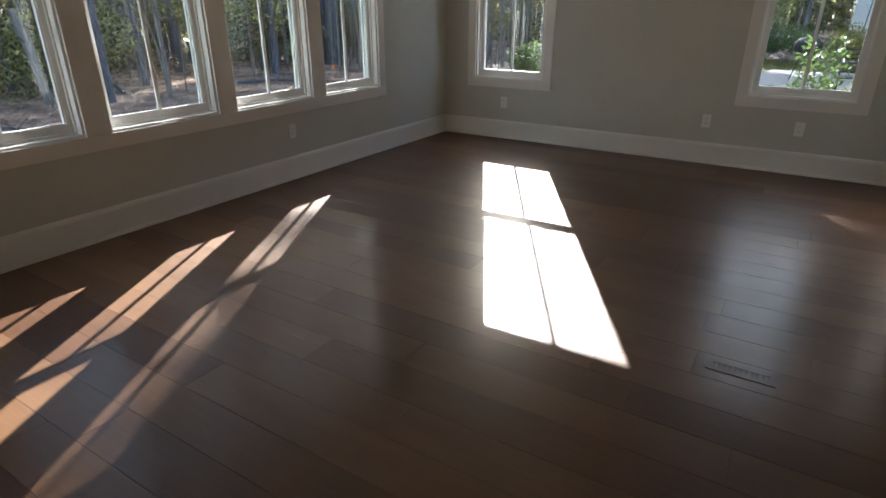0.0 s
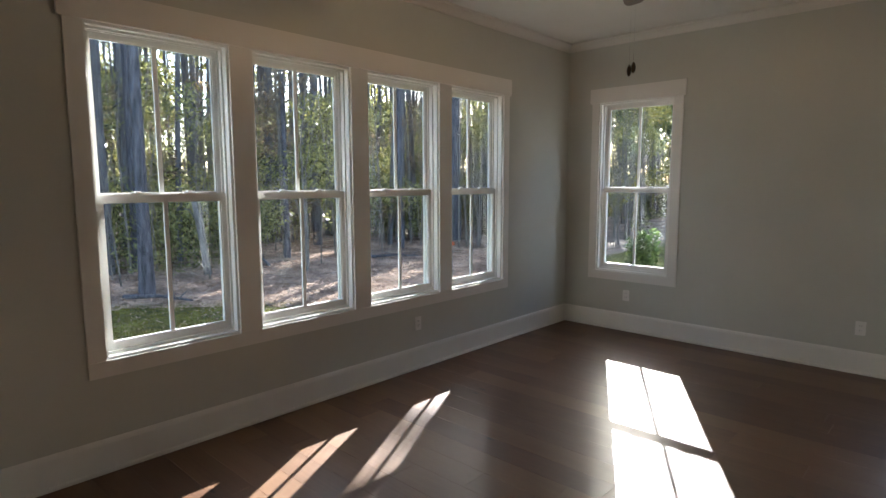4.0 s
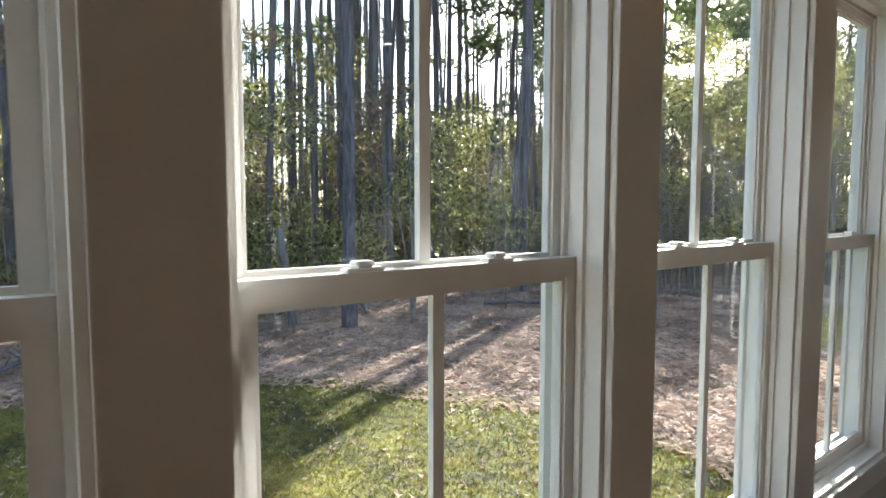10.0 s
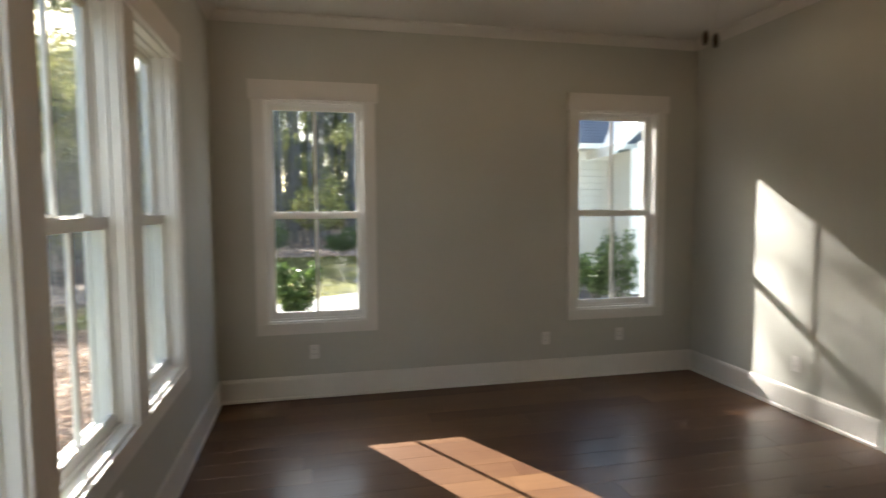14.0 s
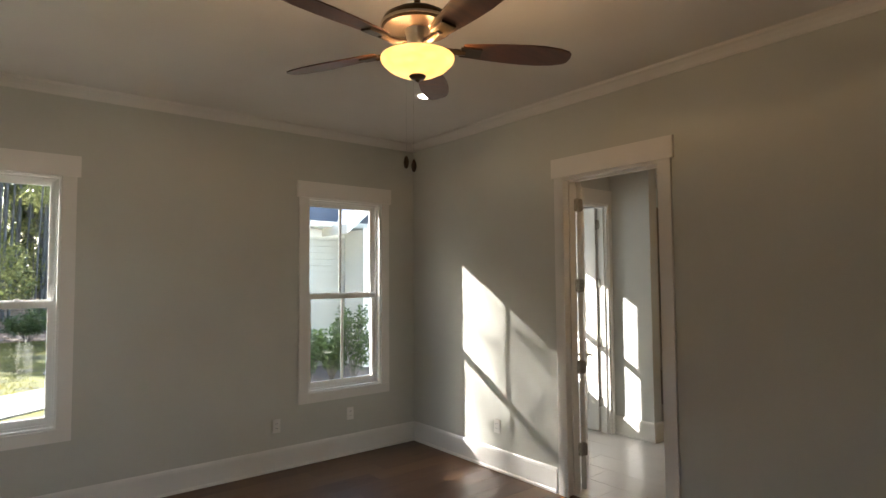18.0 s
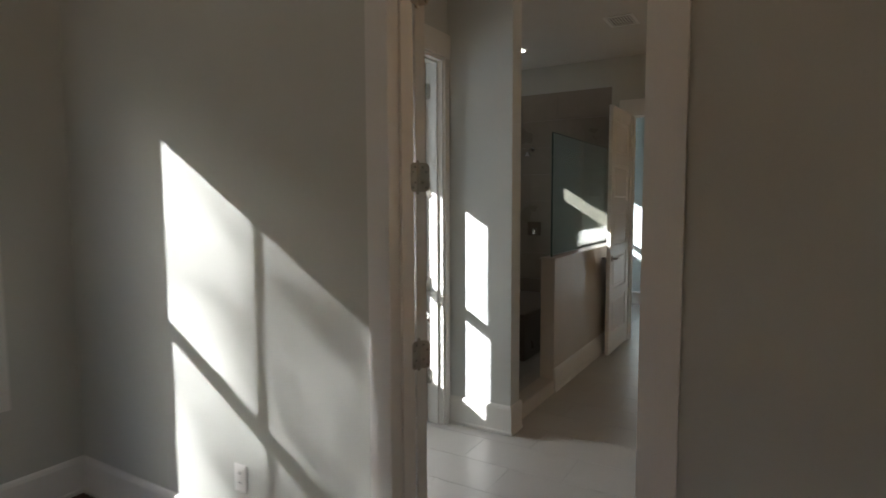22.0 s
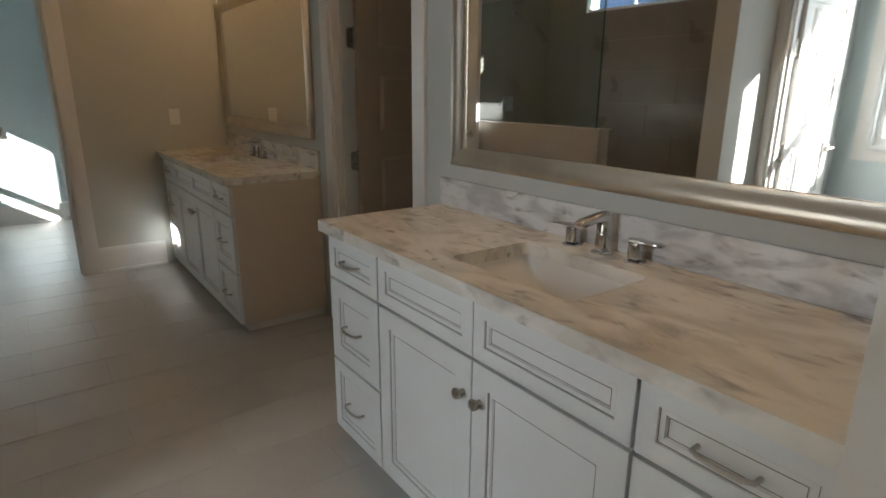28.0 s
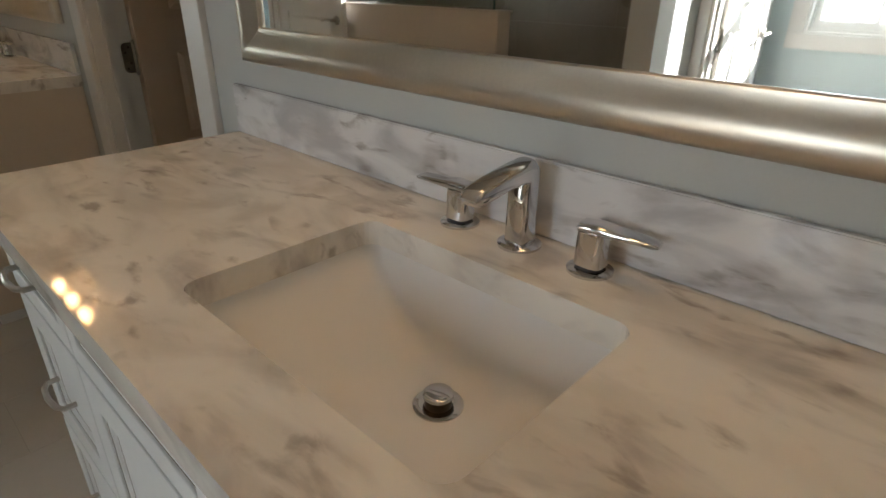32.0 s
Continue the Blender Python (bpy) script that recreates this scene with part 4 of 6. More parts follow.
part("finial", lathe([(0.034, 2.500), (0.036, 2.495), (0.028, 2.486), (0.012, 2.482), (0.010, 2.476), (0.003, 2.471)], (FX, FY, 0), 20), BRONZE, fan, "", True)
for k in range(3):
    bx, by = FX + 0.088 * math.cos(2.1 * k + 0.4), FY + 0.088 * math.sin(2.1 * k + 0.4)
    part("bulb_socket", tube([(FX + (bx - FX) * 0.55, FY + (by - FY) * 0.55, 2.592), (FX + (bx - FX) * 0.84, FY + (by - FY) * 0.84, 2.590)], 0.014, 10), BRONZE, fan)
    part("bulb", lathe([(0.006, 2.602), (0.016, 2.594), (0.019, 2.584), (0.014, 2.573), (0.004, 2.567)], (bx, by, 0), 14), BULB, fan, "lit warm bulb", True, shadow=False)
for k in range(5):
    ang = radians(44 + 72 * k)
    rot = Matrix.Translation((FX, FY, 2.617)) @ Matrix.Rotation(ang, 4, "Z") @ Matrix.Rotation(radians(-12), 4, "X")
    bm = bmesh.new()
    outline = [(0.19, 0.040), (0.26, 0.051), (0.36, 0.062), (0.46, 0.069), (0.54, 0.068), (0.61, 0.058), (0.650, 0.044), (0.664, 0.030), (0.668, 0.010)]
    pts = outline + [(x, -y) for x, y in reversed(outline)]
    top = [bm.verts.new((x, y, 0.003)) for x, y in pts]
    bot = [bm.verts.new((x, y, -0.003)) for x, y in pts]
    bm.faces.new(top)
    bm.faces.new(bot[::-1])
    for i in range(len(pts)):
        bm.faces.new((top[i - 1], top[i], bot[i], bot[i - 1])[::-1])
    bm.transform(rot)
    blade = part("blade", bm, BLADE, fan, "dark reddish brown wooden blade")
    bm = tube([(0.07, 0, 0.004), (0.13, 0, -0.008), (0.20, 0, -0.008)], 0.013, 8)
    box(bm, 0.18, -0.03, -0.012, 0.27, 0.03, -0.0035)
    bm.transform(rot)
    part("blade_iron", bm, BRONZE, fan, "", True)
for cx, cy, cz in ((-1.368, 2.358, 2.143), (-1.366, 2.308, 2.121)):
    ch = part("pull_chain", tube([(cx, cy, 2.585), (cx, cy, cz + 0.02)], 0.0002, 5), BRONZE, fan)
    part("chain_knob", lathe([(0.003, cz + 0.026), (0.009, cz + 0.014), (0.0115, cz), (0.009, cz - 0.016), (0.004, cz - 0.026)], (cx, cy, 0), 12), BRONZE, ch, "", True)
for k in range(3):
    fan_light = bpy.data.lights.new("fan_bulb_light", "POINT")
    fan_light.energy, fan_light.color, fan_light.shadow_soft_size = 1.55, (1.0, 0.64, 0.34), 0.018
    new("fan_bulb_light", fan_light).location = (FX + 0.088 * math.cos(2.1 * k + 0.4), FY + 0.088 * math.sin(2.1 * k + 0.4), 2.586)

# ---- downlights and vent ----
def downlight(x, y):
    CZ = BCEIL if x > BX0 else CEIL_Z
    d = thing("downlight", (x, y, CZ), "lit round recessed ceiling light with white ring", "ceiling light", "recessed lights")
    part("trim_ring", lathe([(0.062, CZ - 0.001), (0.062, CZ - 0.006), (0.088, CZ - 0.004), (0.088, CZ - 0.0008)], (x, y, 0), 32), VINYL, d, "", True)
    part("lens", lathe([(0.060, CZ - 0.001), (0.060, CZ - 0.003)], (x, y, 0), 32), LED, d, "lit lens")


for u in ((-0.10, 3.90), (4.76, 4.56), (3.85, 4.60)):
    downlight(*u)
VX, VY = 4.32, 3.43
vent = thing("ceiling_vent", (VX, VY, BCEIL), "white louvred ceiling vent in the bath", "ceiling vent")
part("vent_frame", boxes((VX - 0.15, VY - 0.12, BCEIL - 0.008, VX + 0.15, VY - 0.095, BCEIL - 0.0008), (VX - 0.15, VY + 0.095, BCEIL - 0.008, VX + 0.15, VY + 0.12, BCEIL - 0.0008), (VX - 0.15, VY - 0.095, BCEIL - 0.008, VX - 0.125, VY + 0.095, BCEIL - 0.0008), (VX + 0.125, VY - 0.095, BCEIL - 0.008, VX + 0.15, VY + 0.095, BCEIL - 0.0008)), VINYL, vent)
# dark sheet paints the shade behind the louvres
part("backing", boxes((VX - 0.125, VY - 0.095, BCEIL - 0.0018, VX + 0.125, VY + 0.095, BCEIL - 0.0008)), DARK, vent)
for k in range(8):
    part("slat", boxes((VX - 0.122, VY - 0.087 + k * 0.0235, BCEIL - 0.007, VX + 0.122, VY - 0.076 + k * 0.0235, BCEIL - 0.003)), VINYL, vent)


# ---- vanities ----
def nested(x0, x1, z0, z1, steps, ring):
    """One plate or ring made of nested rectangles (inset, depth), facing +y."""
    bm = bmesh.new()
    loops = [[bm.verts.new(p) for p in ((x0 + i, y, z0 + i), (x1 - i, y, z0 + i), (x1 - i, y, z1 - i), (x0 + i, y, z1 - i))] for i, y in steps]
    for p, q in zip(loops, loops[1:] + (loops[:1] if ring else [])):
        for k in range(4):
            bm.faces.new((p[k - 1], p[k], q[k], q[k - 1]))
    if not ring:
        bm.faces.new(loops[0])
        bm.faces.new(loops[-1])
    bmesh.ops.recalc_face_normals(bm, faces=bm.faces[:])
    return bm


def front(parent, nm, x0, x1, z0, z1, y, label=""):
    """Recessed-panel drawer or door front with an inner bead; it faces +y."""
    fr, c = (0.062 if z1 - z0 > 0.3 else 0.042), 0.0012
    ob = part(nm, nested(x0, x1, z0, z1, [(fr, y), (0.0, y), (0.0, y + 0.020 - c), (c, y + 0.020), (fr - c, y + 0.020), (fr, y + 0.020 - c)], True), CAB, parent, label)
    i = 0.012
    part("panel", nested(x0, x1, z0, z1, [(fr, y + 0.0005), (fr, y + 0.015), (fr + i, y + 0.015), (fr + i + 0.004, y + 0.010)], False), CAB, ob)
    # thin brown bands paint the shade in the panel grooves
    for q, w, yy in ((fr, 0.0022, y + 0.0153), (fr + i + 0.004, 0.0018, y + 0.0103)):
        part("groove_shade_line", nested(x0, x1, z0, z1, [(q + 0.0002, yy), (q + 0.0002, yy + 0.0004), (q + w, yy + 0.0004), (q + w, yy)], True), GROOVE_SHADE, ob, "thin brown line painted as shade in the groove")
    return ob


def pull(parent, x, y, z, w=0.052):
    pts = [(x - w, y, z), (x - w, y + 0.020, z), (x - w * 0.7, y + 0.029, z), (x, y + 0.033, z), (x + w * 0.7, y + 0.029, z), (x + w, y + 0.020, z), (x + w, y, z)]
    part("pull", tube(pts, 0.0052, 8), NICKEL, parent, "satin nickel arched pull", True)


def knob(parent, x, y, z):
    part("knob", lathe([(0.008, 0.0), (0.006, 0.012), (0.014, 0.018), (0.0165, 0.024), (0.014, 0.030), (0.004, 0.032)], (x, y, z), 18, axis="y"), NICKEL, parent, "satin nickel round knob", True)


def vanity(x0, x1, fill, label, end=None):
    yb, yf, ztop = BYS + 0.002, 2.172, 0.847
    v = thing("vanity_cabinet", ((x0 + x1) / 2, yb, 0), label, "vanity", "bath vanities")
    body = boxes((x0 + 0.005 if end else x0, yb, 0.055, x0 + 0.018, yf, ztop), (x1 - 0.018, yb, 0.055, x1, yf, ztop), (x0 + 0.018, yb, 0.055, x1 - 0.018, yb + 0.010, ztop), (x0 + 0.018, yf - 0.030, 0.055, x1 - 0.018, yf - 0.016, ztop), (x0 + 0.018, yb + 0.010, 0.055, x1 - 0.018, yf - 0.030, 0.073))
    part("body", body, CAB, v)
    if end:
        part("end_panel", boxes((x0, yb, 0.055, x0 + 0.0045, yf, ztop)), end, v, "tan end panel")
    part("filler_strip", boxes((fill[0], yb, 0.055, fill[1], yf - 0.002, ztop)), CAB, v)
    part("toe_kick", boxes((x0 + 0.03, yb, 0.0005, x1 - 0.01, yf - 0.03, 0.055)), CAB, v)
    bank, g = 0.352, 0.004
    cols = [(x0 + g, x0 + bank - g), (x1 - bank + g, x1 - g)]
    for a, b in cols:
        for lo, hi in ((0.682, 0.838), (0.360, 0.672), (0.062, 0.350)):
            f = front(v, "drawer", a, b, lo, hi, yf + 0.0005)
            pull(f, (a + b) / 2, yf + 0.020, (lo + hi) / 2)
    mid = (x0 + x1) / 2
    for a, b, kx in ((x0 + bank + g, mid - g / 2, mid - 0.035), (mid + g / 2, x1 - bank - g, mid + 0.035)):
        front(v, "false_front", a, b, 0.682, 0.838, yf + 0.0005)
        f = front(v, "door", a, b, 0.062, 0.672, yf + 0.0005)
        knob(f, kx, yf + 0.020, 0.570)
    return v


def rounded_rect(x0, y0, x1, y1, r, n=5):
    pts = []
    for cx, cy, a in ((x1 - r, y1 - r, 0), (x0 + r, y1 - r, 90), (x0 + r, y0 + r, 180), (x1 - r, y0 + r, 270)):
        for k in range(n + 1):
            t = radians(a + 90 * k / n)
            pts.append((cx + r * math.cos(t), cy + r * math.sin(t)))
    return pts


def oval_sweep(rings, seg=20, power=0.62):
    """A capped tube of squarish oval rings: centre, direction, width axis, half width, half thickness."""
    bm = bmesh.new()
    made = []
    for c, d, w, hw, ht in rings:
        c, d, w = Vector(c), Vector(d).normalized(), Vector(w).normalized()
        t = w.cross(d).normalized()
        row = []
        for k in range(seg):
            ca, sa = math.cos(2 * math.pi * k / seg), math.sin(2 * math.pi * k / seg)
            row.append(bm.verts.new(c + w * hw * math.copysign(abs(ca) ** power, ca) + t * ht * math.copysign(abs(sa) ** power, sa)))
        made.append(row)
    for p, q in zip(made, made[1:]):
        for k in range(seg):
            bm.faces.new((p[k], p[(k + 1) % seg], q[(k + 1) % seg], q[k]))
    bm.faces.new(made[0][::-1])
    bm.faces.new(made[-1])
    bmesh.ops.recalc_face_normals(bm, faces=bm.faces[:])
    return bm


def marble_top(x0, x1, cx, group, east_open=True):
    """Slab with a rounded rectangular cut-out, and its splash, as one counter."""
    y0, y1, z0, z1 = BYS + 0.002, 2.222, 0.849, 0.888
    c = thing("marble_counter", (cx, y0, z0), "white marble vanity counter with grey brown veins", "counter", group)
    hole = rounded_rect(cx - 0.218, 1.816, cx + 0.218, 2.116, 0.024)
    bm = bmesh.new()
    outer = [(x1, y1), (x0, y1), (x0, y0), (x1, y0)]
    k = len(hole) // 4
    for z, flip in ((z1, False), (z0, True)):
        ho = [bm.verts.new((x, y, z)) for x, y in hole]
        ou = [bm.verts.new((x, y, z)) for x, y in outer]
        for q in range(4):
            seg = ho[q * k:(q + 1) * k]
            f = seg + [ou[q]]
            bm.faces.new(f if flip else f[::-1])
            nxt = ho[((q + 1) * k) % len(ho)]
            f = [seg[-1], nxt, ou[(q + 1) % 4], ou[q]]
            bm.faces.new(f if flip else f[::-1])
        if not flip:
            top_h, top_o = ho, ou
    for a, b in ((top_h, ho), (top_o, ou)):
        for i in range(len(a)):
            bm.faces.new((a[i - 1], a[i], b[i], b[i - 1]))
    bmesh.ops.recalc_face_normals(bm, faces=bm.faces[:])
    part("slab", bm, MARBLE, c)
    part("backsplash", boxes((x0, y0, z1 + 0.0005, x1 - 0.002, y0 + 0.013, 1.000), bevel=0.002), MARBLE_UP, c)
    s = thing("sink", (cx, 1.97, 0.70), "white porcelain rectangular undermount sink with chrome drain", "sink", "bath sinks")
    bm = bmesh.new()
    rings = []
    # steep wall at the back, long ramps at both ends and in front; half width, back, front, height, corner radius
    for w, back, fore, z, r in ((0.228, 0.158, 0.158, 0.8485, 0.024), (0.226, 0.156, 0.155, 0.840, 0.024), (0.210, 0.153, 0.143, 0.812, 0.024), (0.185, 0.150, 0.122, 0.780, 0.025), (0.152, 0.146, 0.092, 0.750, 0.027), (0.120, 0.138, 0.055, 0.731, 0.030), (0.085, 0.122, 0.012, 0.720, 0.032), (0.045, 0.104, -0.030, 0.7145, 0.030), (0.024, 0.093, -0.045, 0.7125, 0.0235)):
        rings.append([bm.verts.new((x, y, z)) for x, y in rounded_rect(cx - w, 1.964 - back, cx + w, 1.964 + fore, r)])
    for a, b in zip(rings, rings[1:]):
        for i in range(len(a)):
            bm.faces.new((a[i - 1], a[i], b[i], b[i - 1]))
    bm.faces.new(rings[-1])
    ring2 = [bm.verts.new((v.co.x * 1.0, v.co.y, v.co.z)) for v in rings[0]]
    low = [bm.verts.new((cx + (v.co.x - cx) * 1.04, 1.964 + (v.co.y - 1.964) * 1.04, 0.70)) for v in rings[0]]
    for i in range(len(ring2)):
        bm.faces.new((ring2[i], ring2[i - 1], low[i - 1], low[i]))
    bm.faces.new(low)
    part("basin", bm, PORC, s, "", True)
    part("drain_flange", lathe([(0.034, 0.7125), (0.034, 0.7165), (0.026, 0.7185), (0.020, 0.716)], (cx - 0.010, 1.903, 0), 26), CHROME, s, "chrome drain flange", True)
    st = part("stopper", lathe([(0.0185, 0.7145), (0.0185, 0.7290)], (cx - 0.010, 1.903, 0), 22), BRONZE, s, "dark stopper stem", True)
    part("stopper_cap", lathe([(0.0190, 0.7292), (0.0200, 0.7305), (0.0198, 0.7350), (0.016, 0.7368), (0.004, 0.7372)], (cx - 0.010, 1.903, 0), 22), CHROME, st, "chrome stopper cap", True)
    FAUCET_Y = 1.732
    f = thing("faucet", (cx, FAUCET_Y, z1), "chrome widespread faucet with two lever handles", "faucet", "bath faucets")
    part("escutcheon", lathe([(0.031, z1 + 0.0003), (0.031, z1 + 0.004), (0.027, z1 + 0.007), (0.02, z1 + 0.008)], (cx, FAUCET_Y, 0), 26), CHROME, f, "", True)
    spout = [(FAUCET_Y, 0.007, 90, 0.0185, 0.0190), (FAUCET_Y, 0.050, 90, 0.0180, 0.0180), (FAUCET_Y -0.0005, 0.086, 88, 0.0180, 0.0180), (FAUCET_Y -0.0025, 0.101, 66, 0.0180, 0.0190), (FAUCET_Y +0.0030, 0.1075, 30, 0.0180, 0.0185), (FAUCET_Y +0.0190, 0.1075, 2, 0.0180, 0.0145), (FAUCET_Y +0.0550, 0.1045, -8, 0.0180, 0.0125), (FAUCET_Y +0.0910, 0.0985, -11, 0.0178, 0.0120), (FAUCET_Y +0.1050, 0.0950, -24, 0.0168, 0.0110), (FAUCET_Y +0.1110, 0.0915, -40, 0.0140, 0.0080)]
    part("spout", oval_sweep([((cx, y, z1 + z), (0, math.cos(radians(q)), math.sin(radians(q))), (1, 0, 0), hw, ht) for y, z, q, hw, ht in spout]), CHROME, f, "chrome spout on an oval post", True)
    for sx in (-0.111, 0.111):
        part("handle_base", lathe([(0.030, z1 + 0.0003), (0.030, z1 + 0.004), (0.026, z1 + 0.006), (0.018, z1 + 0.007)], (cx + sx, FAUCET_Y, 0), 24), CHROME, f, "", True)
        sg = -1 if sx < 0 else 1
        # near-black ring paints the shadow between handle and base
        part("handle_shadow_ring", lathe([(0.0175, z1 + 0.0065), (0.0175, z1 + 0.0105)], (cx + sx, FAUCET_Y, 0), 24), DARK, f, "dark ring painted as the shadow under the handle", True)
        body = [(0.0105, 0.0195, 0.0180), (0.030, 0.0190, 0.0175), (0.048, 0.0190, 0.0172), (0.055, 0.0185, 0.0165), (0.057, 0.0165, 0.0140)]
        part("handle_body", oval_sweep([((cx + sx, FAUCET_Y, z1 + z), (0, 0, 1), (1, 0, 0), hw, ht) for z, hw, ht in body]), CHROME, f, "", True)
        d = Vector((sg * 1.0, -0.10 if sg < 0 else 0.04, 0.0)).normalized()
        side = Vector((-d.y, d.x, 0))
        lever = [(-0.0195, 0.0595, 0.0120, 0.0030), (-0.0165, 0.0600, 0.0160, 0.0058), (0.010, 0.0605, 0.0165, 0.0072), (0.030, 0.0595, 0.0155, 0.0055), (0.056, 0.0590, 0.0140, 0.0042), (0.076, 0.0580, 0.0125, 0.0036), (0.081, 0.0575, 0.0095, 0.0022)]
        part("handle_lever", oval_sweep([(tuple(Vector((cx + sx, FAUCET_Y, z1 + z)) + d * u), tuple(d), tuple(side), hw, ht) for u, z, hw, ht in lever]), CHROME, f, "chrome lever", True)
    return c


vanity(0.992, 2.652, (BX0 + 0.003, 0.9915), "light grey painted vanity with recessed drawers and nickel pulls")
marble_top(BX0 + 0.002, 2.665, 1.803, "marble counters")
vanity(3.850, 5.510, (5.5105, BX1 - 0.003), "light grey painted vanity with a tan end panel", PANEL_TAN)
marble_top(3.837, BX1 - 0.002, 4.71, "marble counters")


def framed_mirror(x0, x1, z0, z1, label):
    m = thing("framed_mirror", ((x0 + x1) / 2, BYS, z0), label, "mirror", "bath mirrors")
    prof = [(0.0, 0.001), (0.0, 0.022), (0.003, 0.026), (0.009, 0.0285), (0.018, 0.0300), (0.027, 0.0292), (0.036, 0.0262), (0.045, 0.0222), (0.054, 0.0188), (0.062, 0.0166), (0.0680, 0.0158), (0.0695, 0.0140), (0.0700, 0.001)]
    def rail(nm, horizontal, at, inward, u0, u1):
        bm = bmesh.new()
        va, vb = [], []
        for d, h in prof:
            if horizontal:
                va.append(bm.verts.new((u0 + d, BYS + h, at + inward * d)))
                vb.append(bm.verts.new((u1 - d, BYS + h, at + inward * d)))
            else:
                va.append(bm.verts.new((at + inward * d, BYS + h, u0 + d)))
                vb.append(bm.verts.new((at + inward * d, BYS + h, u1 - d)))
        for i in range(len(prof)):
            bm.faces.new((va[i - 1], va[i], vb[i], vb[i - 1]))
        bm.faces.new(va)
        bm.faces.new(vb[::-1])
        bmesh.ops.recalc_face_normals(bm, faces=bm.faces[:])
        piece = part(nm, bm, SILVER, m, "brushed champagne silver moulded frame", True)
        return piece
    rail("bottom_rail", True, z0, 1, x0, x1)
    rail("top_rail", True, z1, -1, x0, x1)
    rail("side_rail", False, x0, 1, z0, z1)
    rail("side_rail", False, x1, -1, z0, z1)
    part("glass", boxes((x0 + 0.0685, BYS + 0.002, z0 + 0.0685, x1 - 0.0685, BYS + 0.0075, z1 - 0.0685)), MIRROR, m, "clear mirror glass")


framed_mirror(0.945, 2.582, 1.058, 1.952, "large mirror in a brushed silver frame over the vanity")
framed_mirror(3.890, 5.545, 1.062, 1.952, "large mirror in a brushed silver frame over the far vanity")


def vanity_light(cx, z):
    v = thing("vanity_light", (cx, BYS, z), "lit three-bulb vanity light with clear glass jars", "wall light", "vanity lights")
    part("back_plate", boxes((cx - 0.07, BYS + 0.0005, z - 0.055, cx + 0.07, BYS + 0.020, z + 0.055), bevel=0.003), NICKEL, v)
    part("arm_bar", tube([(cx - 0.27, BYS + 0.085, z + 0.02), (cx + 0.27, BYS + 0.085, z + 0.02)], 0.008, 10), NICKEL, v, "", True)
    part("arm", tube([(cx, BYS + 0.018, z), (cx, BYS + 0.06, z + 0.008), (cx, BYS + 0.085, z + 0.02)], 0.009, 10), NICKEL, v, "", True)
    for k in (-1, 0, 1):
        x, y = cx + k * 0.22, BYS + 0.085
        part("socket", lathe([(0.020, z + 0.030), (0.024, z + 0.020), (0.024, z - 0.020), (0.018, z - 0.026)], (x, y, 0), 18), NICKEL, v, "", True)
        bm = lathe([(0.034, z + 0.002), (0.050, z - 0.012), (0.052, z - 0.13), (0.050, z - 0.13), (0.048, z - 0.014), (0.033, z + 0.0)], (x, y, 0), 24)
        part("jar_shade", bm, JARGLASS, v, "clear glass jar shade", True, shadow=False)
        part("bulb", lathe([(0.012, z - 0.024), (0.016, z - 0.04), (0.031, z - 0.075), (0.029, z - 0.095), (0.012, z - 0.108), (0.003, z - 0.110)], (x, y, 0), 16), BULB, v, "lit warm bulb", True, shadow=False)


for vx in (4.72, 1.787):
    vanity_light(vx, 2.245)
    for k in (-1, 0, 1):
        bulb_light = bpy.data.lights.new("vanity_bulb_light", "POINT")
        bulb_light.energy, bulb_light.color, bulb_light.shadow_soft_size = 0.012, (1.0, 0.58, 0.28), 0.03
        new("vanity_bulb_light", bulb_light).location = (vx + k * 0.22, BYS + 0.085, 2.245 - 0.075)

# ---- shower ----
structure("half_wall", boxes((3.50, 3.70, 0, BX1, 3.815, 1.062), bevel=0.002), HALFT, "cream tiled half wall of the shower", "half wall")
structure("half_wall_cap", boxes((3.49, 3.69, 1.0625, BX1 - 0.001, 3.825, 1.072), bevel=0.002), HALFT, "cream stone cap on the half wall", "trim")
structure("shower_curb", boxes((2.702, 3.69, 0.0, 3.498, 3.815, 0.11), bevel=0.004), HALFT, "cream tiled shower curb", "curb")
structure("shower_bench", boxes((4.20, 4.24, 0.0, BX1 - 0.014, YN - 0.014, 0.45), bevel=0.004), STILE, "tan tiled corner bench in the shower", "bench")
sg = thing("shower_glass", (3.58, 3.757, 1.0725), "clear fixed shower glass panel on the half wall", "shower screen")
part("glass_panel", boxes((3.578, 3.752, 1.0725, BX1 - 0.002, 3.762, 2.052)), SGLASS, sg, "clear tempered glass", shadow=False)
part("glass_edge", boxes((3.5705, 3.7515, 1.0728, 3.5775, 3.7625, 2.0525), (3.5775, 3.7515, 2.0523, BX1 - 0.003, 3.7625, 2.0555)), GEDGE, sg, "dark polished glass edge")
part("edge_channel", boxes((BX1 - 0.012, 3.749, 1.075, BX1 - 0.0005, 3.7515, 2.05), (3.578, 3.7485, 1.0728, BX1 - 0.013, 3.7515, 1.084)), CHROME, sg)
sh = thing("wall_shower", (BX1 - 0.012, 4.72, 2.12), "chrome shower head on a bent arm", "shower")
part("shower_arm", tube([(BX1 - 0.012, 4.72, 2.12), (5.50, 4.72, 2.125), (5.44, 4.72, 2.10), (5.41, 4.72, 2.065)], 0.009, 10), CHROME, sh, "", True)
part("spray_head", lathe([(0.012, 0.03), (0.030, 0.005), (0.046, -0.015), (0.046, -0.022)], (5.402, 4.72, 2.050), 22), CHROME, sh, "", True)
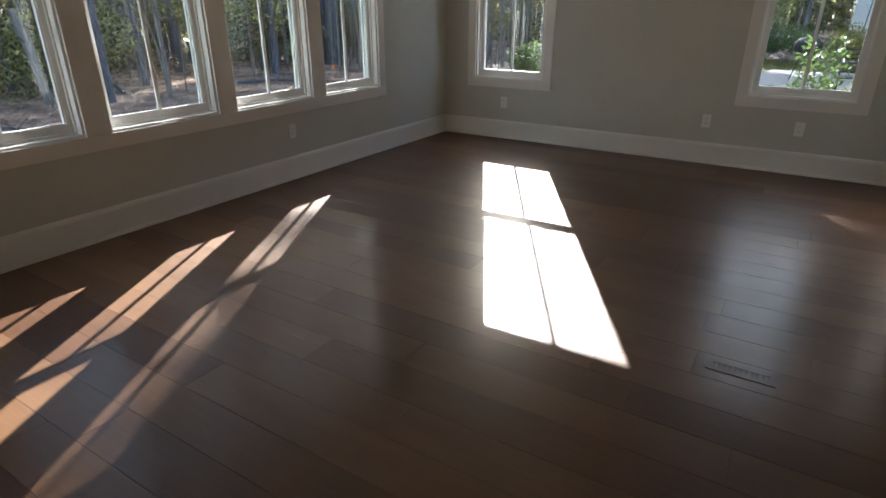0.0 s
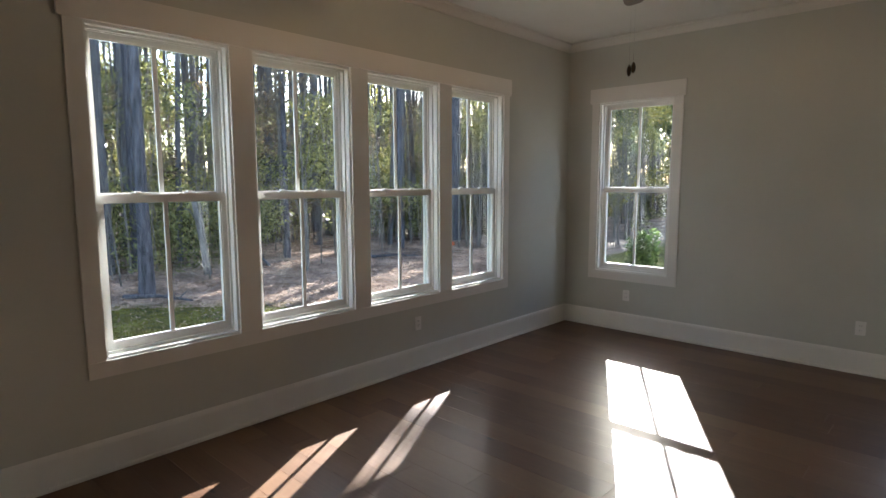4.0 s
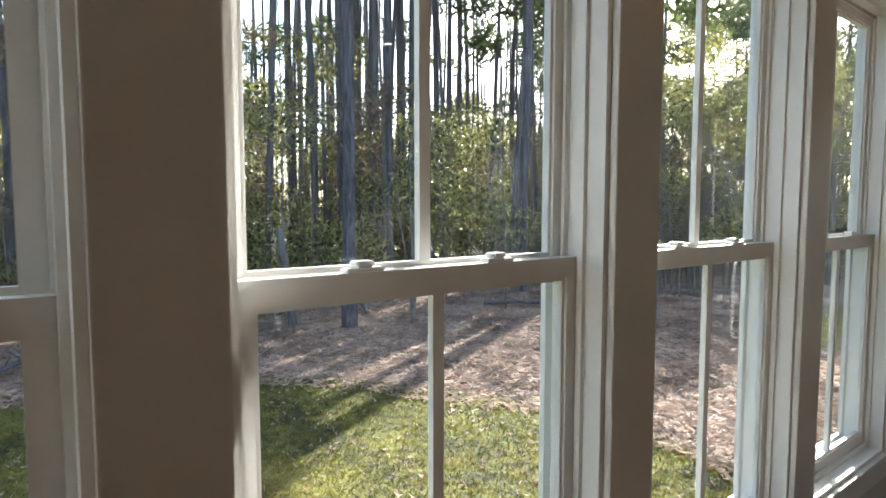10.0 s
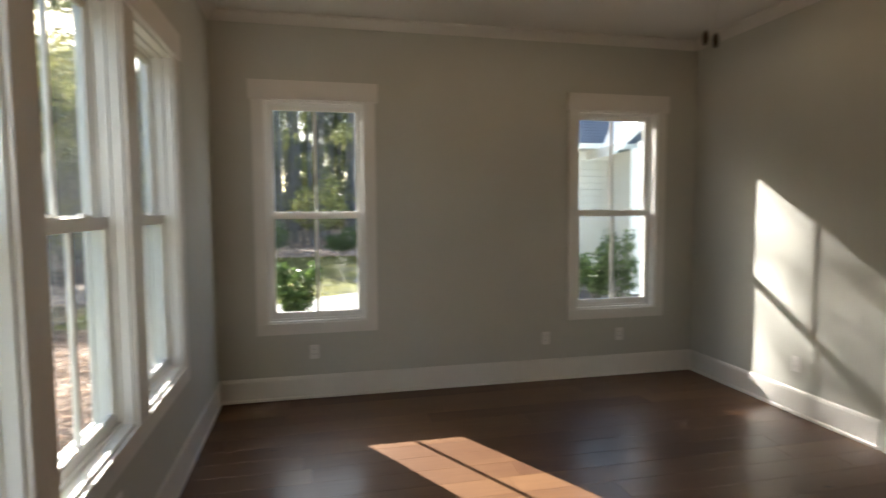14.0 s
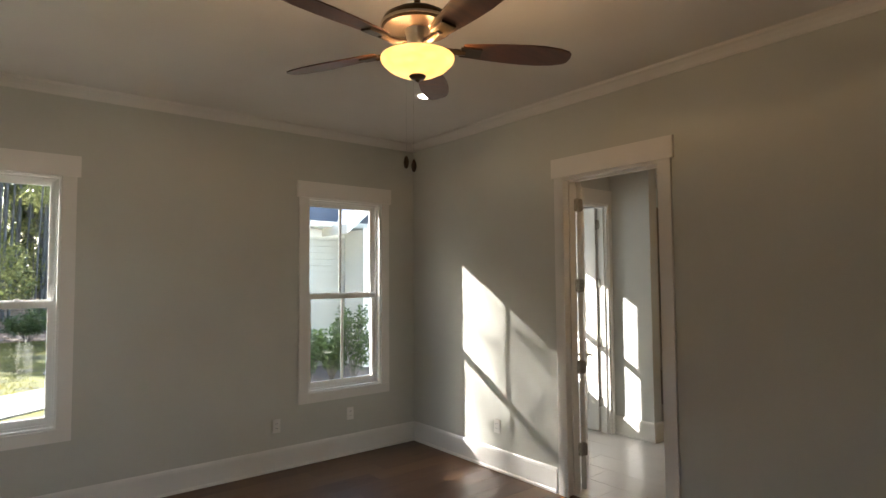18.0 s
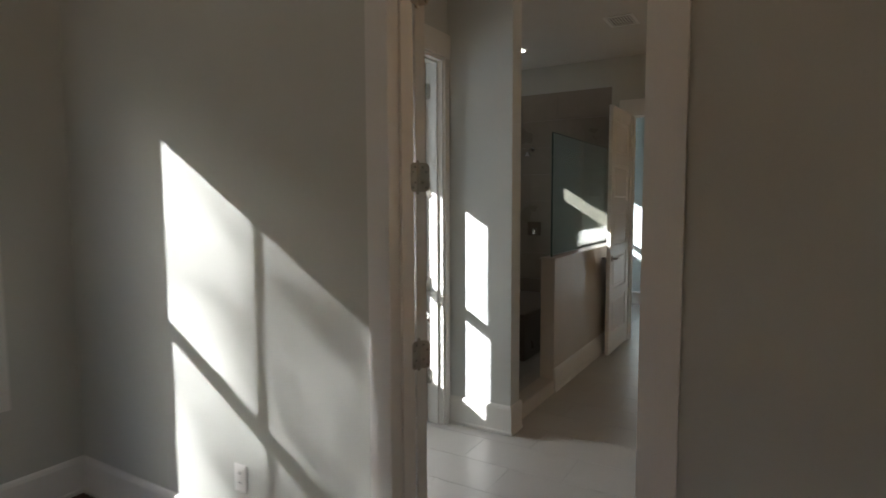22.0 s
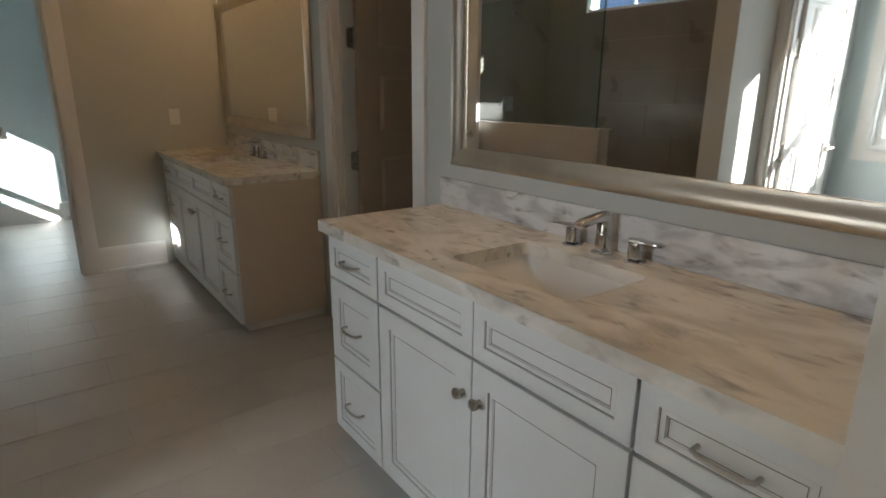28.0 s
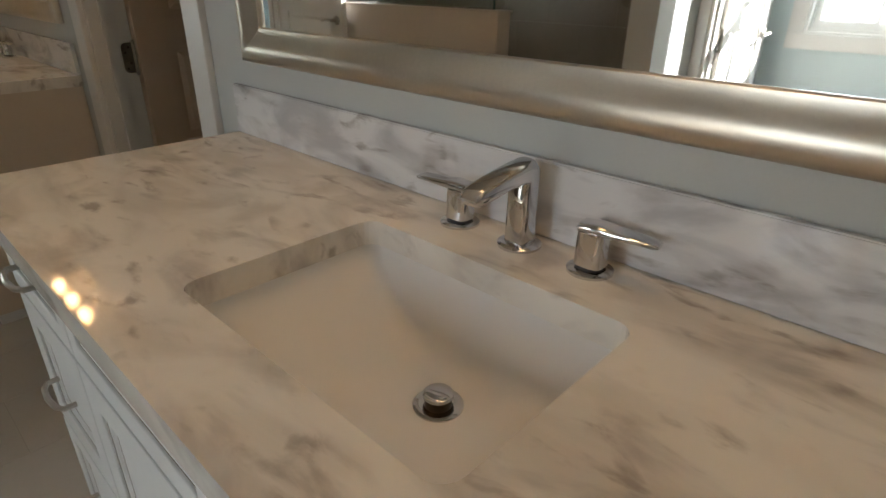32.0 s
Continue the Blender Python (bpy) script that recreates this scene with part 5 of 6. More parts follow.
part("flange", lathe([(0.028, -0.001), (0.026, -0.006), (0.011, -0.012)], (BX1 - 0.012, 4.72, 2.12), 20, axis="x"), CHROME, sh, "", True)
sv = thing("shower_valve", (BX1 - 0.012, 4.69, 1.20), "chrome square shower valve with lever", "shower valve")
part("valve_plate", boxes((BX1 - 0.020, 4.61, 1.12, BX1 - 0.0125, 4.77, 1.28), bevel=0.002), CHROME, sv)
part("valve_lever", tube([(BX1 - 0.020, 4.69, 1.20), (BX1 - 0.06, 4.69, 1.20), (BX1 - 0.065, 4.69, 1.14)], 0.012, 10), CHROME, sv, "", True)


# ---- outdoors ----
GZ = -0.43
rng = random.Random(7)


def quads(name, verts, faces, material):
    me = bpy.data.meshes.new(name)
    me.from_pydata(verts, [], faces)
    me.materials.append(material)
    return me


def ground_height(x, y):
    return GZ + 0.011 * max(0.0, min(y, 70.0) - 24.0) + 0.10 * noise.noise((x * 0.12, y * 0.12, 0)) * min(1.0, max(0.0, (math.hypot(x, y - 2) - 7) / 8))


gv, gf = [], []
steps = [-900, -400, -180, -90] + [-60 + 2.0 * i for i in range(61)] + [90, 180, 400, 900]
for j, y in enumerate(steps):
    for i, x in enumerate(steps):
        gv.append((x, y, ground_height(x, y)))
k = len(steps)
for j in range(k - 1):
    for i in range(k - 1):
        gf.append((j * k + i, j * k + i + 1, (j + 1) * k + i + 1, (j + 1) * k + i))
tagged(new("ground", quads("ground", gv, gf, GROUND)), "lawn running into pine straw under the trees", "ground", "", "structure")
structure("foundation", boxes((XW - 0.16, YS - 0.15, GZ - 0.3, LX1 + 0.15, YN + 0.16, -0.03)), CONCRETE, "foundation under the rooms", "foundation")
structure("floor_slab", boxes((XW - 0.16, YS - 0.15, -0.029, 0.84, YN + 0.16, -0.004)), SUBFLOOR, "dark subfloor under the hardwood", "floor")
structure("floor_bath_bed", boxes((0.841, -0.32, -0.029, LX1 + 0.15, YN + 0.16, -0.0012)), GROUT, "grout bed of the tiled bath floor", "floor")


def leaf_cloud(count, spots, size, rnd, flat=0.0, long=1.7):
    """Loose pointed leaves scattered in ellipsoids (x, y, z, rx, ry, rz); verts and faces."""
    v, f = [], []
    tot = sum(s[3] * s[4] * s[5] for s in spots) ** 1.0
    for s in spots:
        n = max(6, int(count * s[3] * s[4] * s[5] / tot))
        for _ in range(n):
            while True:
                p = [rnd.uniform(-1, 1) for _ in range(3)]
                q = p[0] ** 2 + p[1] ** 2 + p[2] ** 2
                if 0.12 < q < 1:
                    break
            c = Vector((s[0] + p[0] * s[3], s[1] + p[1] * s[4], s[2] + p[2] * s[5]))
            a = Vector((rnd.uniform(-1, 1), rnd.uniform(-1, 1), rnd.uniform(-1, 1) * (1 - flat))).normalized()
            b = a.cross(Vector((rnd.uniform(-1, 1), rnd.uniform(-1, 1), rnd.uniform(-1, 1)))).normalized()
            w = size * rnd.uniform(0.6, 1.3)
            i = len(v)
            v += [tuple(c - a * w * long), tuple(c + b * w * 0.5 - a * w * 0.1), tuple(c + a * w * long), tuple(c - b * w * 0.5 - a * w * 0.1)]
            f.append((i, i + 1, i + 2, i + 3))
    return v, f


def trunk_mesh(h, r, lean, rnd, seg=10, limbs=9, low=0.30):
    """A tapered, slightly bent trunk with limbs; returns bmesh and limb tips."""
    bm = bmesh.new()
    pts, tips = [], []
    dx, dy = lean
    n = 11
    for i in range(n):
        t = i / (n - 1)
        pts.append((dx * t * t + 0.10 * math.sin(3.1 * t + dx * 9) * t, dy * t * t + 0.08 * math.sin(4.2 * t + dy * 7) * t, -0.15 + (h + 0.15) * t))
    rings = []
    for i, p in enumerate(pts):
        t = i / (n - 1)
        rr = r * (1.0 - 0.72 * t) * (1.35 if i == 0 else 1.0)
        rings.append([bm.verts.new((p[0] + rr * math.cos(2 * math.pi * k / seg) * rnd.uniform(0.93, 1.07), p[1] + rr * math.sin(2 * math.pi * k / seg) * rnd.uniform(0.93, 1.07), p[2])) for k in range(seg)])
    for a, b in zip(rings, rings[1:]):
        for k in range(seg):
            bm.faces.new((a[k], a[(k + 1) % seg], b[(k + 1) % seg], b[k]))
    bm.faces.new(rings[-1])
    for _ in range(limbs):
        t = rnd.uniform(low, 0.97)
        i = min(int(t * (n - 1)), n - 2)
        p = Vector(pts[i]).lerp(Vector(pts[i + 1]), t * (n - 1) - i)
        ang, ln = rnd.uniform(0, 6.28), h * 0.13 * rnd.uniform(0.5, 1.2) * (1.25 - t)
        d = Vector((math.cos(ang), math.sin(ang), rnd.uniform(0.0, 0.7)))
        q1, q2 = p + d * ln * 0.5 + Vector((0, 0, rnd.uniform(-0.1, 0.2))), p + d * ln + Vector((0, 0, rnd.uniform(0, 0.5)))
        tube([p, q1, q2], r * 0.16 * (1.2 - t) + 0.012, 5, bm, 0.008)
        tips.append((q1 + q2) / 2)
        tips.append(q2)
    return bm, tips


def pine(x, y, h, r, lean, seed):
    rnd = random.Random(seed)
    z = ground_height(x, y)
    t = thing("pine_tree", (x, y, z), "tall straight pine with grey furrowed bark", "tree", "pines beside the lawn")
    bm, tips = trunk_mesh(h, r, lean, rnd, limbs=12, low=0.45)
    bm.transform(Matrix.Translation((x, y, z)))
    part("trunk", bm, BARK, t, "", True)
    spots = [(x + p.x, y + p.y, z + p.z, 0.55, 0.55, 0.32) for p in tips if p.z > h * 0.55]
    v, f = leaf_cloud(900, spots, 0.075, rnd, 0.2, 2.6)
    ob = new("crown", quads("crown", v, f, NEEDLE))
    ob.parent, ob.matrix_parent_inverse = t, Matrix.Translation(-t.location)


PINES = [(-11.6, 5.85, 19, 0.15, (0.3, 0.2)), (-10.9, 3.35, 18, 0.145, (-0.5, 0.1)), (-13.4, 1.55, 20, 0.17, (0.2, 0.3)), (-15.6, 0.35, 21, 0.18, (-0.3, 0.2)), (-11.7, -0.25, 20, 0.17, (0.5, -0.2)),
         (-16.5, 8.2, 20, 0.12, (0.2, 0.4)), (-13.6, 7.9, 17, 0.10, (-0.3, 0.3)), (-12.9, 11.4, 19, 0.12, (0.2, -0.2)), (-14.6, 13.0, 20, 0.15, (0.3, 0.1)), (-17.5, 5.2, 21, 0.15, (0.1, 0.2)), (-19.0, 10.5, 20, 0.16, (0.2, 0.2)),
         (-12.6, -3.2, 20, 0.17, (0.4, 0.2)), (-9.9, -4.6, 19, 0.15, (-0.2, 0.3)), (-13.3, 14.3, 20, 0.27, (-0.1, 0.2)), (-13.9, 14.5, 19, 0.17, (-0.1, 0.2)), (-17.6, 11.1, 20, 0.15, (0.0, 0.3)), (-14.2, 4.3, 20, 0.12, (0.2, 0.1)), (-17.9, 1.5, 21, 0.17, (0.1, 0.2)), (-14.9, 2.7, 19, 0.11, (-0.2, 0.1))]
for i, (x, y, h, r, ln) in enumerate(PINES):
    pine(x, y, h, r * 0.74, ln, 100 + i)


def in_sun_lane(x, y, top):
    """True where something as tall as top would shade the windows from the low sun."""
    for x0, y0, half in ((-2.7, 5.4, 1.6), (0.0, 5.4, 1.6), (2.0, 5.4, 0.9), (7.1, 5.4, 1.1), (-3.6, 2.4, 2.0), (-2.3, 12.5, 2.0)):
        if y > y0 and abs(x - (x0 - 0.5375 * (y - y0))) < half + 0.02 * (y - y0) and top > 0.3 + 0.56 * (y - y0):
            return True
    return False


# far woods: many trunks in one mesh, and foliage in a few
def far_woods(name, spots, label, seg=6, bark=BARK2, thick=(0.06, 0.17)):
    bm = bmesh.new()
    rnd = random.Random(name)
    for x, y in spots:
        h, r = rnd.uniform(14, 24), rnd.uniform(*thick)
        z = ground_height(x, y) - 0.1
        lx, ly = rnd.uniform(-0.7, 0.7), rnd.uniform(-0.7, 0.7)
        rings = []
        for q in range(6):
            t = q / 5
            rr = r * (1 - 0.7 * t)
            ox, oy = lx * t * t + 0.12 * math.sin(5 * t + x), ly * t * t + 0.12 * math.sin(4 * t + y)
            rings.append([bm.verts.new((x + ox + rr * math.cos(6.283 * k / seg), y + oy + rr * math.sin(6.283 * k / seg), z + h * t)) for k in range(seg)])
        for a, b in zip(rings, rings[1:]):
            for k in range(seg):
                bm.faces.new((a[k], a[(k + 1) % seg], b[(k + 1) % seg], b[k]))
    ob = solid(name, bm, bark, label, "woods", "", "stuff", True)
    return ob


west_spots, north_spots = [], []
while len(west_spots) < 420:
    x, y = rng.uniform(-58, -13.5), rng.uniform(-30, 60)
    if not in_sun_lane(x, y, 23) and (rng.random() < 0.35 + 0.65 * (x > -34)):
        west_spots.append((x, y))
while len(north_spots) < 350:
    x, y = rng.uniform(-26, 30), rng.uniform(29, 66)
    if not in_sun_lane(x, y, 23) and not (y < 52 and 0.0 < x < 0.24 * y):
        north_spots.append((x, y))
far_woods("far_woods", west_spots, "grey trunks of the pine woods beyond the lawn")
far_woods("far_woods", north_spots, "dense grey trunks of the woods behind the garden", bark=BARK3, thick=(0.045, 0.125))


def saplings(name, n, area, label, tall=(2.0, 6.5), thick=(0.012, 0.035), twigs=8):
    bm = bmesh.new()
    rnd = random.Random(name + label)
    for _ in range(n):
        x, y = rnd.uniform(*area[0]), rnd.uniform(*area[1])
        if in_sun_lane(x, y, tall[1]):
            continue
        z, h = ground_height(x, y) - 0.05, rnd.uniform(*tall)
        lean = Vector((rnd.uniform(-0.5, 0.5), rnd.uniform(-0.5, 0.5), 0))
        pts = [Vector((x, y, z)) + lean * t * t + Vector((0.06 * math.sin(7 * t), 0.06 * math.cos(6 * t), h * t)) for t in (0, 0.3, 0.6, 1)]
        tube(pts, rnd.uniform(*thick), 5, bm, 0.006)
        for _k in range(twigs):
            t = rnd.uniform(0.25, 0.95)
            p = Vector((x, y, z + h * t)) + lean * t * t
            d = Vector((rnd.uniform(-1, 1), rnd.uniform(-1, 1), rnd.uniform(0.1, 0.9))) * rnd.uniform(0.3, 1.1)
            tube([p, p + d * 0.5 + Vector((0, 0, 0.05)), p + d], 0.009, 4, bm, 0.003)
    solid(name, bm, TWIG, label, "saplings", "", "stuff")


saplings("saplings", 380, ((-26, -11.2), (-9, 22)), "thin bare saplings and twigs in the woods")
saplings("bare_trees", 130, ((-34, -13), (-14, 30)), "thin bare trees with fine twigs among the pines", (7.0, 15.0), (0.03, 0.075), 46)
saplings("bare_trees", 75, ((-19, -4), (23, 34)), "slender bare trees behind the garden lawn", (5.5, 9.5), (0.035, 0.08), 40)
saplings("saplings", 70, ((-16, 12), (24, 34)), "thin bare saplings behind the garden")


def foliage(name, spots, count, size, material, label, kind="stuff", flat=0.0, long=1.7):
    v, f = leaf_cloud(count, spots, size, random.Random(label), flat, long)
    return tagged(new(name, quads(name, v, f, material)), label, "foliage", "", kind)


def spot_list(n, xr, yr, zr, rr, seed, lane=True):
    rnd = random.Random(seed)
    out = []
    while len(out) < n:
        x, y, z, r = rnd.uniform(*xr), rnd.uniform(*yr), rnd.uniform(*zr), rnd.uniform(*rr)
        if lane and in_sun_lane(x, y, z + r):
            continue
        if 24 < y < 46 and 0.0 < x < 0.23 * y and z - r < 7:   # an open view of the far house
            continue
        out.append((x, y, GZ + z, r, r, r * rnd.uniform(0.5, 0.8)))
    return out


foliage("undergrowth", spot_list(150, (-25, -13.0), (-12, 26), (0.2, 4.4), (0.5, 1.3), 1), 95000, 0.042, LEAF, "dark evergreen undergrowth below the pines")
foliage("undergrowth", spot_list(110, (-23, -13.6), (-12, 22), (0.1, 1.9), (0.7, 1.4), 12), 90000, 0.04, LEAF, "low dark undergrowth at the edge of the woods")
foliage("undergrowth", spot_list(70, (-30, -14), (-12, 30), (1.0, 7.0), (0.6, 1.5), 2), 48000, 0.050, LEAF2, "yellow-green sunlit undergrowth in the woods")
foliage("undergrowth", spot_list(130, (-44, -24), (-25, 45), (0.2, 7.0), (0.9, 2.1), 3), 95000, 0.10, LEAF, "dark foliage deep in the woods")
# haze here is only the lighter leaf colour
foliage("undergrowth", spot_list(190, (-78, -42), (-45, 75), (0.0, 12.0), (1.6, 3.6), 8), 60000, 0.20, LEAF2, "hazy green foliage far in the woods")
foliage("undergrowth", spot_list(90, (-24, -12.6), (-10, 20), (0.3, 5.0), (0.4, 1.1), 21), 40000, 0.036, DRY, "dry brown leaves and twigs in the undergrowth", long=2.4)
foliage("pine_crowns", spot_list(130, (-60, -14), (-25, 62), (8.0, 21.0), (0.9, 2.2), 4), 32000, 0.16, NEEDLE, "pine crowns high over the woods", long=2.6)
foliage("pine_crowns", spot_list(150, (-34, 34), (30, 70), (5.0, 20.0), (1.0, 2.6), 5), 36000, 0.20, NEEDLE, "pine crowns behind the garden", long=2.6)
foliage("undergrowth", spot_list(120, (-26, 28), (27, 50), (0.2, 4.0), (0.7, 1.8), 6), 50000, 0.09, LEAF, "dark undergrowth behind the garden")
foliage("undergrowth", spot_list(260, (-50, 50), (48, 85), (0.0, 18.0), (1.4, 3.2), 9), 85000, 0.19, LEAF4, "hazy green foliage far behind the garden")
foliage("undergrowth", spot_list(45, (-20, -7), (26, 36), (0.1, 2.0), (0.4, 1.0), 61), 22000, 0.055, LEAF, "dark evergreen shrubs behind the garden lawn")
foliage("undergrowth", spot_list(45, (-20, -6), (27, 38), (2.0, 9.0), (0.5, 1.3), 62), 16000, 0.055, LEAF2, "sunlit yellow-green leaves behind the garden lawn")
foliage("undergrowth", spot_list(60, (-17, -8.6), (14.5, 25), (0.3, 6.5), (0.4, 1.1), 71), 40000, 0.042, LEAF, "dark evergreen thicket at the corner of the woods")
foliage("undergrowth", spot_list(45, (-17, -8.3), (14, 26), (1.0, 8.5), (0.4, 1.0), 72), 14000, 0.042, LEAF2, "sunlit thicket at the corner of the woods")
saplings("saplings", 60, ((-15, -8.2), (13, 18)), "thin bare saplings at the corner of the woods", (2.5, 4.4), (0.015, 0.035), 12)
saplings("saplings", 90, ((-17, -8.2), (18, 25)), "slim bare trees at the corner of the woods", (4.0, 7.0), (0.03, 0.06), 22)
# unseen twig clumps added between the low sun and the windows to dim it
def lane_shade_spots(x0, y0, z0, dy, offs, r):
    return [(x0 - 0.5375 * dy + ox, y0 + dy, z0 + 0.625 * dy + oz, r, r, r * 0.7) for ox, oz in offs]


foliage("pine_crowns", lane_shade_spots(-3.6, 2.4, 1.5, 22, ((-1.6, -0.3), (-0.6, 0.5), (0.5, -0.5), (1.4, 0.4), (0.1, 0.2), (-1.0, -0.8)), 1.1), 110, 0.10, NEEDLE, "thin pine twigs against the western sun", long=2.6)
foliage("pine_crowns", lane_shade_spots(0.0, 5.4, 1.5, 24, ((-0.42, 0.75), (-0.38, 0.3), (-0.36, -0.2), (-0.34, -0.65)), 0.48), 1050, 0.045, NEEDLE, "thin pine twigs against the northern sun", long=2.6)

foliage("pine_crowns", lane_shade_spots(0.0, 5.4, 1.5, 24, ((0.0, 0.65), (0.12, 0.1), (0.05, -0.4), (0.25, -0.7)), 0.50), 420, 0.045, NEEDLE, "wispy pine twigs against the northern sun", long=2.6)
foliage("pine_crowns", lane_shade_spots(-3.52, 3.76, 1.85, 22, ((0.0, -0.8), (0.0, -0.3), (0.04, 0.05), (0.02, 0.4)), 0.25), 500, 0.04, NEEDLE, "pine twigs high against the western sun", long=2.6)
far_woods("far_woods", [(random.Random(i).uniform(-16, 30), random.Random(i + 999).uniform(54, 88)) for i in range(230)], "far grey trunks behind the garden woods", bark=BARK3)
# the sunlit look of these leaves is painted by LEAF4
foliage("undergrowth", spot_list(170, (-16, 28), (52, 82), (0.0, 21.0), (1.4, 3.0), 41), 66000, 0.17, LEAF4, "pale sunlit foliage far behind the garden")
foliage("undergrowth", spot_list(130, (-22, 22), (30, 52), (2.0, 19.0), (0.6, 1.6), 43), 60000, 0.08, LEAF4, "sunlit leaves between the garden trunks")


def added_shade_spots(n, xr, yr, seed):
    """Unseen crowns added high in the north-west to shade a stretch of ground."""
    rnd = random.Random(seed)
    out = []
    for _ in range(n * 3):
        gx, gy, h, r = rnd.uniform(*xr), rnd.uniform(*yr), rnd.uniform(9.5, 17.0), rnd.uniform(0.7, 1.5)
        x, y = gx - 0.86 * h, gy + 1.6 * h
        if not in_sun_lane(x, y, h + r) and len(out) < n:
            out.append((x, y, GZ + h, r, r, r * 0.65))
    return out


# out-of-view crowns, added only for the shade they cast
foliage("pine_crowns", added_shade_spots(44, (-13.0, -5.0), (-6.5, 0.6), 31), 10000, 0.10, NEEDLE, "high pine crowns shading the lawn", long=2.6)
foliage("pine_crowns", added_shade_spots(34, (-24.0, -12.0), (-5.0, 14.0), 32), 6200, 0.10, NEEDLE, "high pine crowns shading the edge of the woods", long=2.6)
foliage("pine_crowns", added_shade_spots(28, (-15.0, -6.5), (11.5, 22.0), 34), 5400, 0.10, NEEDLE, "high pine crowns shading the far lawn", long=2.6)
foliage("pine_crowns", added_shade_spots(16, (1.3, 3.0), (10.0, 13.0), 33), 4600, 0.10, NEEDLE, "high pine crowns shading the mulch bed", long=2.6)

foliage("pine_crowns", added_shade_spots(18, (-11.0, -6.8), (-0.2, 2.3), 35), 4200, 0.10, NEEDLE, "high pine crowns shading the edge of the lawn", long=2.6)
# loose straw, leaves and grass close to the windows
def litter(name, n, area, size, material, label, keep, up):
    rnd = random.Random(label)
    v, f = [], []
    while len(f) < n:
        x, y = rnd.uniform(*area[0]), rnd.uniform(*area[1])
        if not keep(x, y):
            continue
        z = ground_height(x, y)
        a = rnd.uniform(0, 6.283)
        i = len(v)
        if up:
            h, w = rnd.uniform(0.018, 0.042), rnd.uniform(0.004, 0.009)
            dx, dy = math.cos(a) * w, math.sin(a) * w
            tx, ty = rnd.uniform(-0.05, 0.05), rnd.uniform(-0.05, 0.05)
            v += [(x - dx, y - dy, z - 0.01), (x + dx, y + dy, z - 0.01), (x + tx, y + ty, z + h)]
            f.append((i, i + 1, i + 2))
        else:
            s, w = size * rnd.uniform(0.6, 1.6), size * rnd.uniform(0.06, 0.24)
            dx, dy = math.cos(a), math.sin(a)
            z += 0.006
            v += [(x - dx * s, y - dy * s, z + rnd.uniform(0, 0.045)), (x - dy * w, y + dx * w, z + rnd.uniform(0, 0.03)), (x + dx * s, y + dy * s, z + rnd.uniform(0, 0.045)), (x + dy * w, y - dx * w, z)]
            f.append((i, i + 1, i + 2, i + 3))
    tagged(new(name, quads(name, v, f, material)), label, "ground cover", "", "stuff")


def on_lawn(x, y, grow=0.0):
    """Inside the west lawn or the garden lawn, widened by grow."""
    w = 0.22 * math.sin(x * 1.7 + y) + 0.16 * math.sin(2.9 * y)
    west = min(6.0 - 0.115 * (x + 4.8) ** 2 - y, x + 10.3) + w > -grow
    garden = min(y - 10.6, 25.0 - y, x + 7.4) + w > -grow
    paved = (-2.3 < x and 11.2 < y < 20.2 and x > -1.9 + 0.0 * y) or (-3.8 < x and y < 11.4)
    return west or (garden and not paved)


litter("grass_blades", 85000, ((-10.8, -3.7), (-3, 6.4)), 0.05, GRASSB, "short yellow-green grass of the lawn", lambda x, y: on_lawn(x, y, -0.05), True)
litter("leaf_litter", 80000, ((-17, -3.8), (-5, 14)), 0.050, LITTER, "pink-brown dead leaves and straw on the ground", lambda x, y: not on_lawn(x, y, -0.35), False)
litter("leaf_litter", 2500, ((-9.5, -3.8), (0, 6.2)), 0.022, LITTER, "scattered dead leaves and straw on the grass", lambda x, y: on_lawn(x, y), False)
litter("grass_blades", 42000, ((-7.5, 1.4), (10.4, 25)), 0.05, GRASSB, "sunlit grass of the garden lawn", lambda x, y: on_lawn(x, y, -0.05), True)
litter("leaf_litter", 9000, ((-12, 6), (24.5, 40)), 0.09, LITTER, "dead leaves and straw behind the garden lawn", lambda x, y: True, False)


def shrub(x, y, r, h, n, seed, material=LEAF3, label="leafy green garden shrub in the mulch bed", size=0.035):
    rnd = random.Random(seed)
    z = ground_height(x, y)
    t = thing("garden_shrub", (x, y, z), label, "shrub", "garden shrubs")
    bm, spots = bmesh.new(), []
    for _ in range(16):
        a, q = rnd.uniform(0, 6.28), rnd.uniform(0.2, 1)
        tip = Vector((x + r * q * math.cos(a), y + r * q * math.sin(a), z + h * rnd.uniform(0.45, 1.0)))
        tube([(x, y, z - 0.02), (Vector((x, y, z)) * 0.5 + tip * 0.5) - Vector((0, 0, 0.05)), tip], 0.012, 5, bm, 0.004)
        spots.append((*tip, r * 0.35, r * 0.35, h * 0.18))
        mid = Vector((x, y, z)).lerp(tip, 0.65)
        spots.append((*mid, r * 0.3, r * 0.3, h * 0.15))
    part("stem", bm, TWIG, t)
    v, f = leaf_cloud(n, spots, size, rnd, 0.1, 1.5)
    ob = new("foliage", quads("foliage", v, f, material))
    ob.parent, ob.matrix_parent_inverse = t, Matrix.Translation(-t.location)


shrub(-3.04, 10.1, 0.33, 0.98, 2600, 11, LEAF3, "dark green rounded shrub outside the window")
shrub(-4.19, 9.0, 0.27, 1.12, 1700, 23, LEAF3, "leafy green shrub on the lawn near the corner")
shrub(-1.6, 24.6, 0.75, 0.95, 2600, 12)
shrub(0.6, 21.5, 0.8, 1.1, 1800, 13, LEAF2, "yellow-green rounded shrub behind the terrace")
shrub(1.88, 11.1, 0.32, 1.14, 1500, 14, LEAF3, "glossy green shrub beside the neighbouring wall")
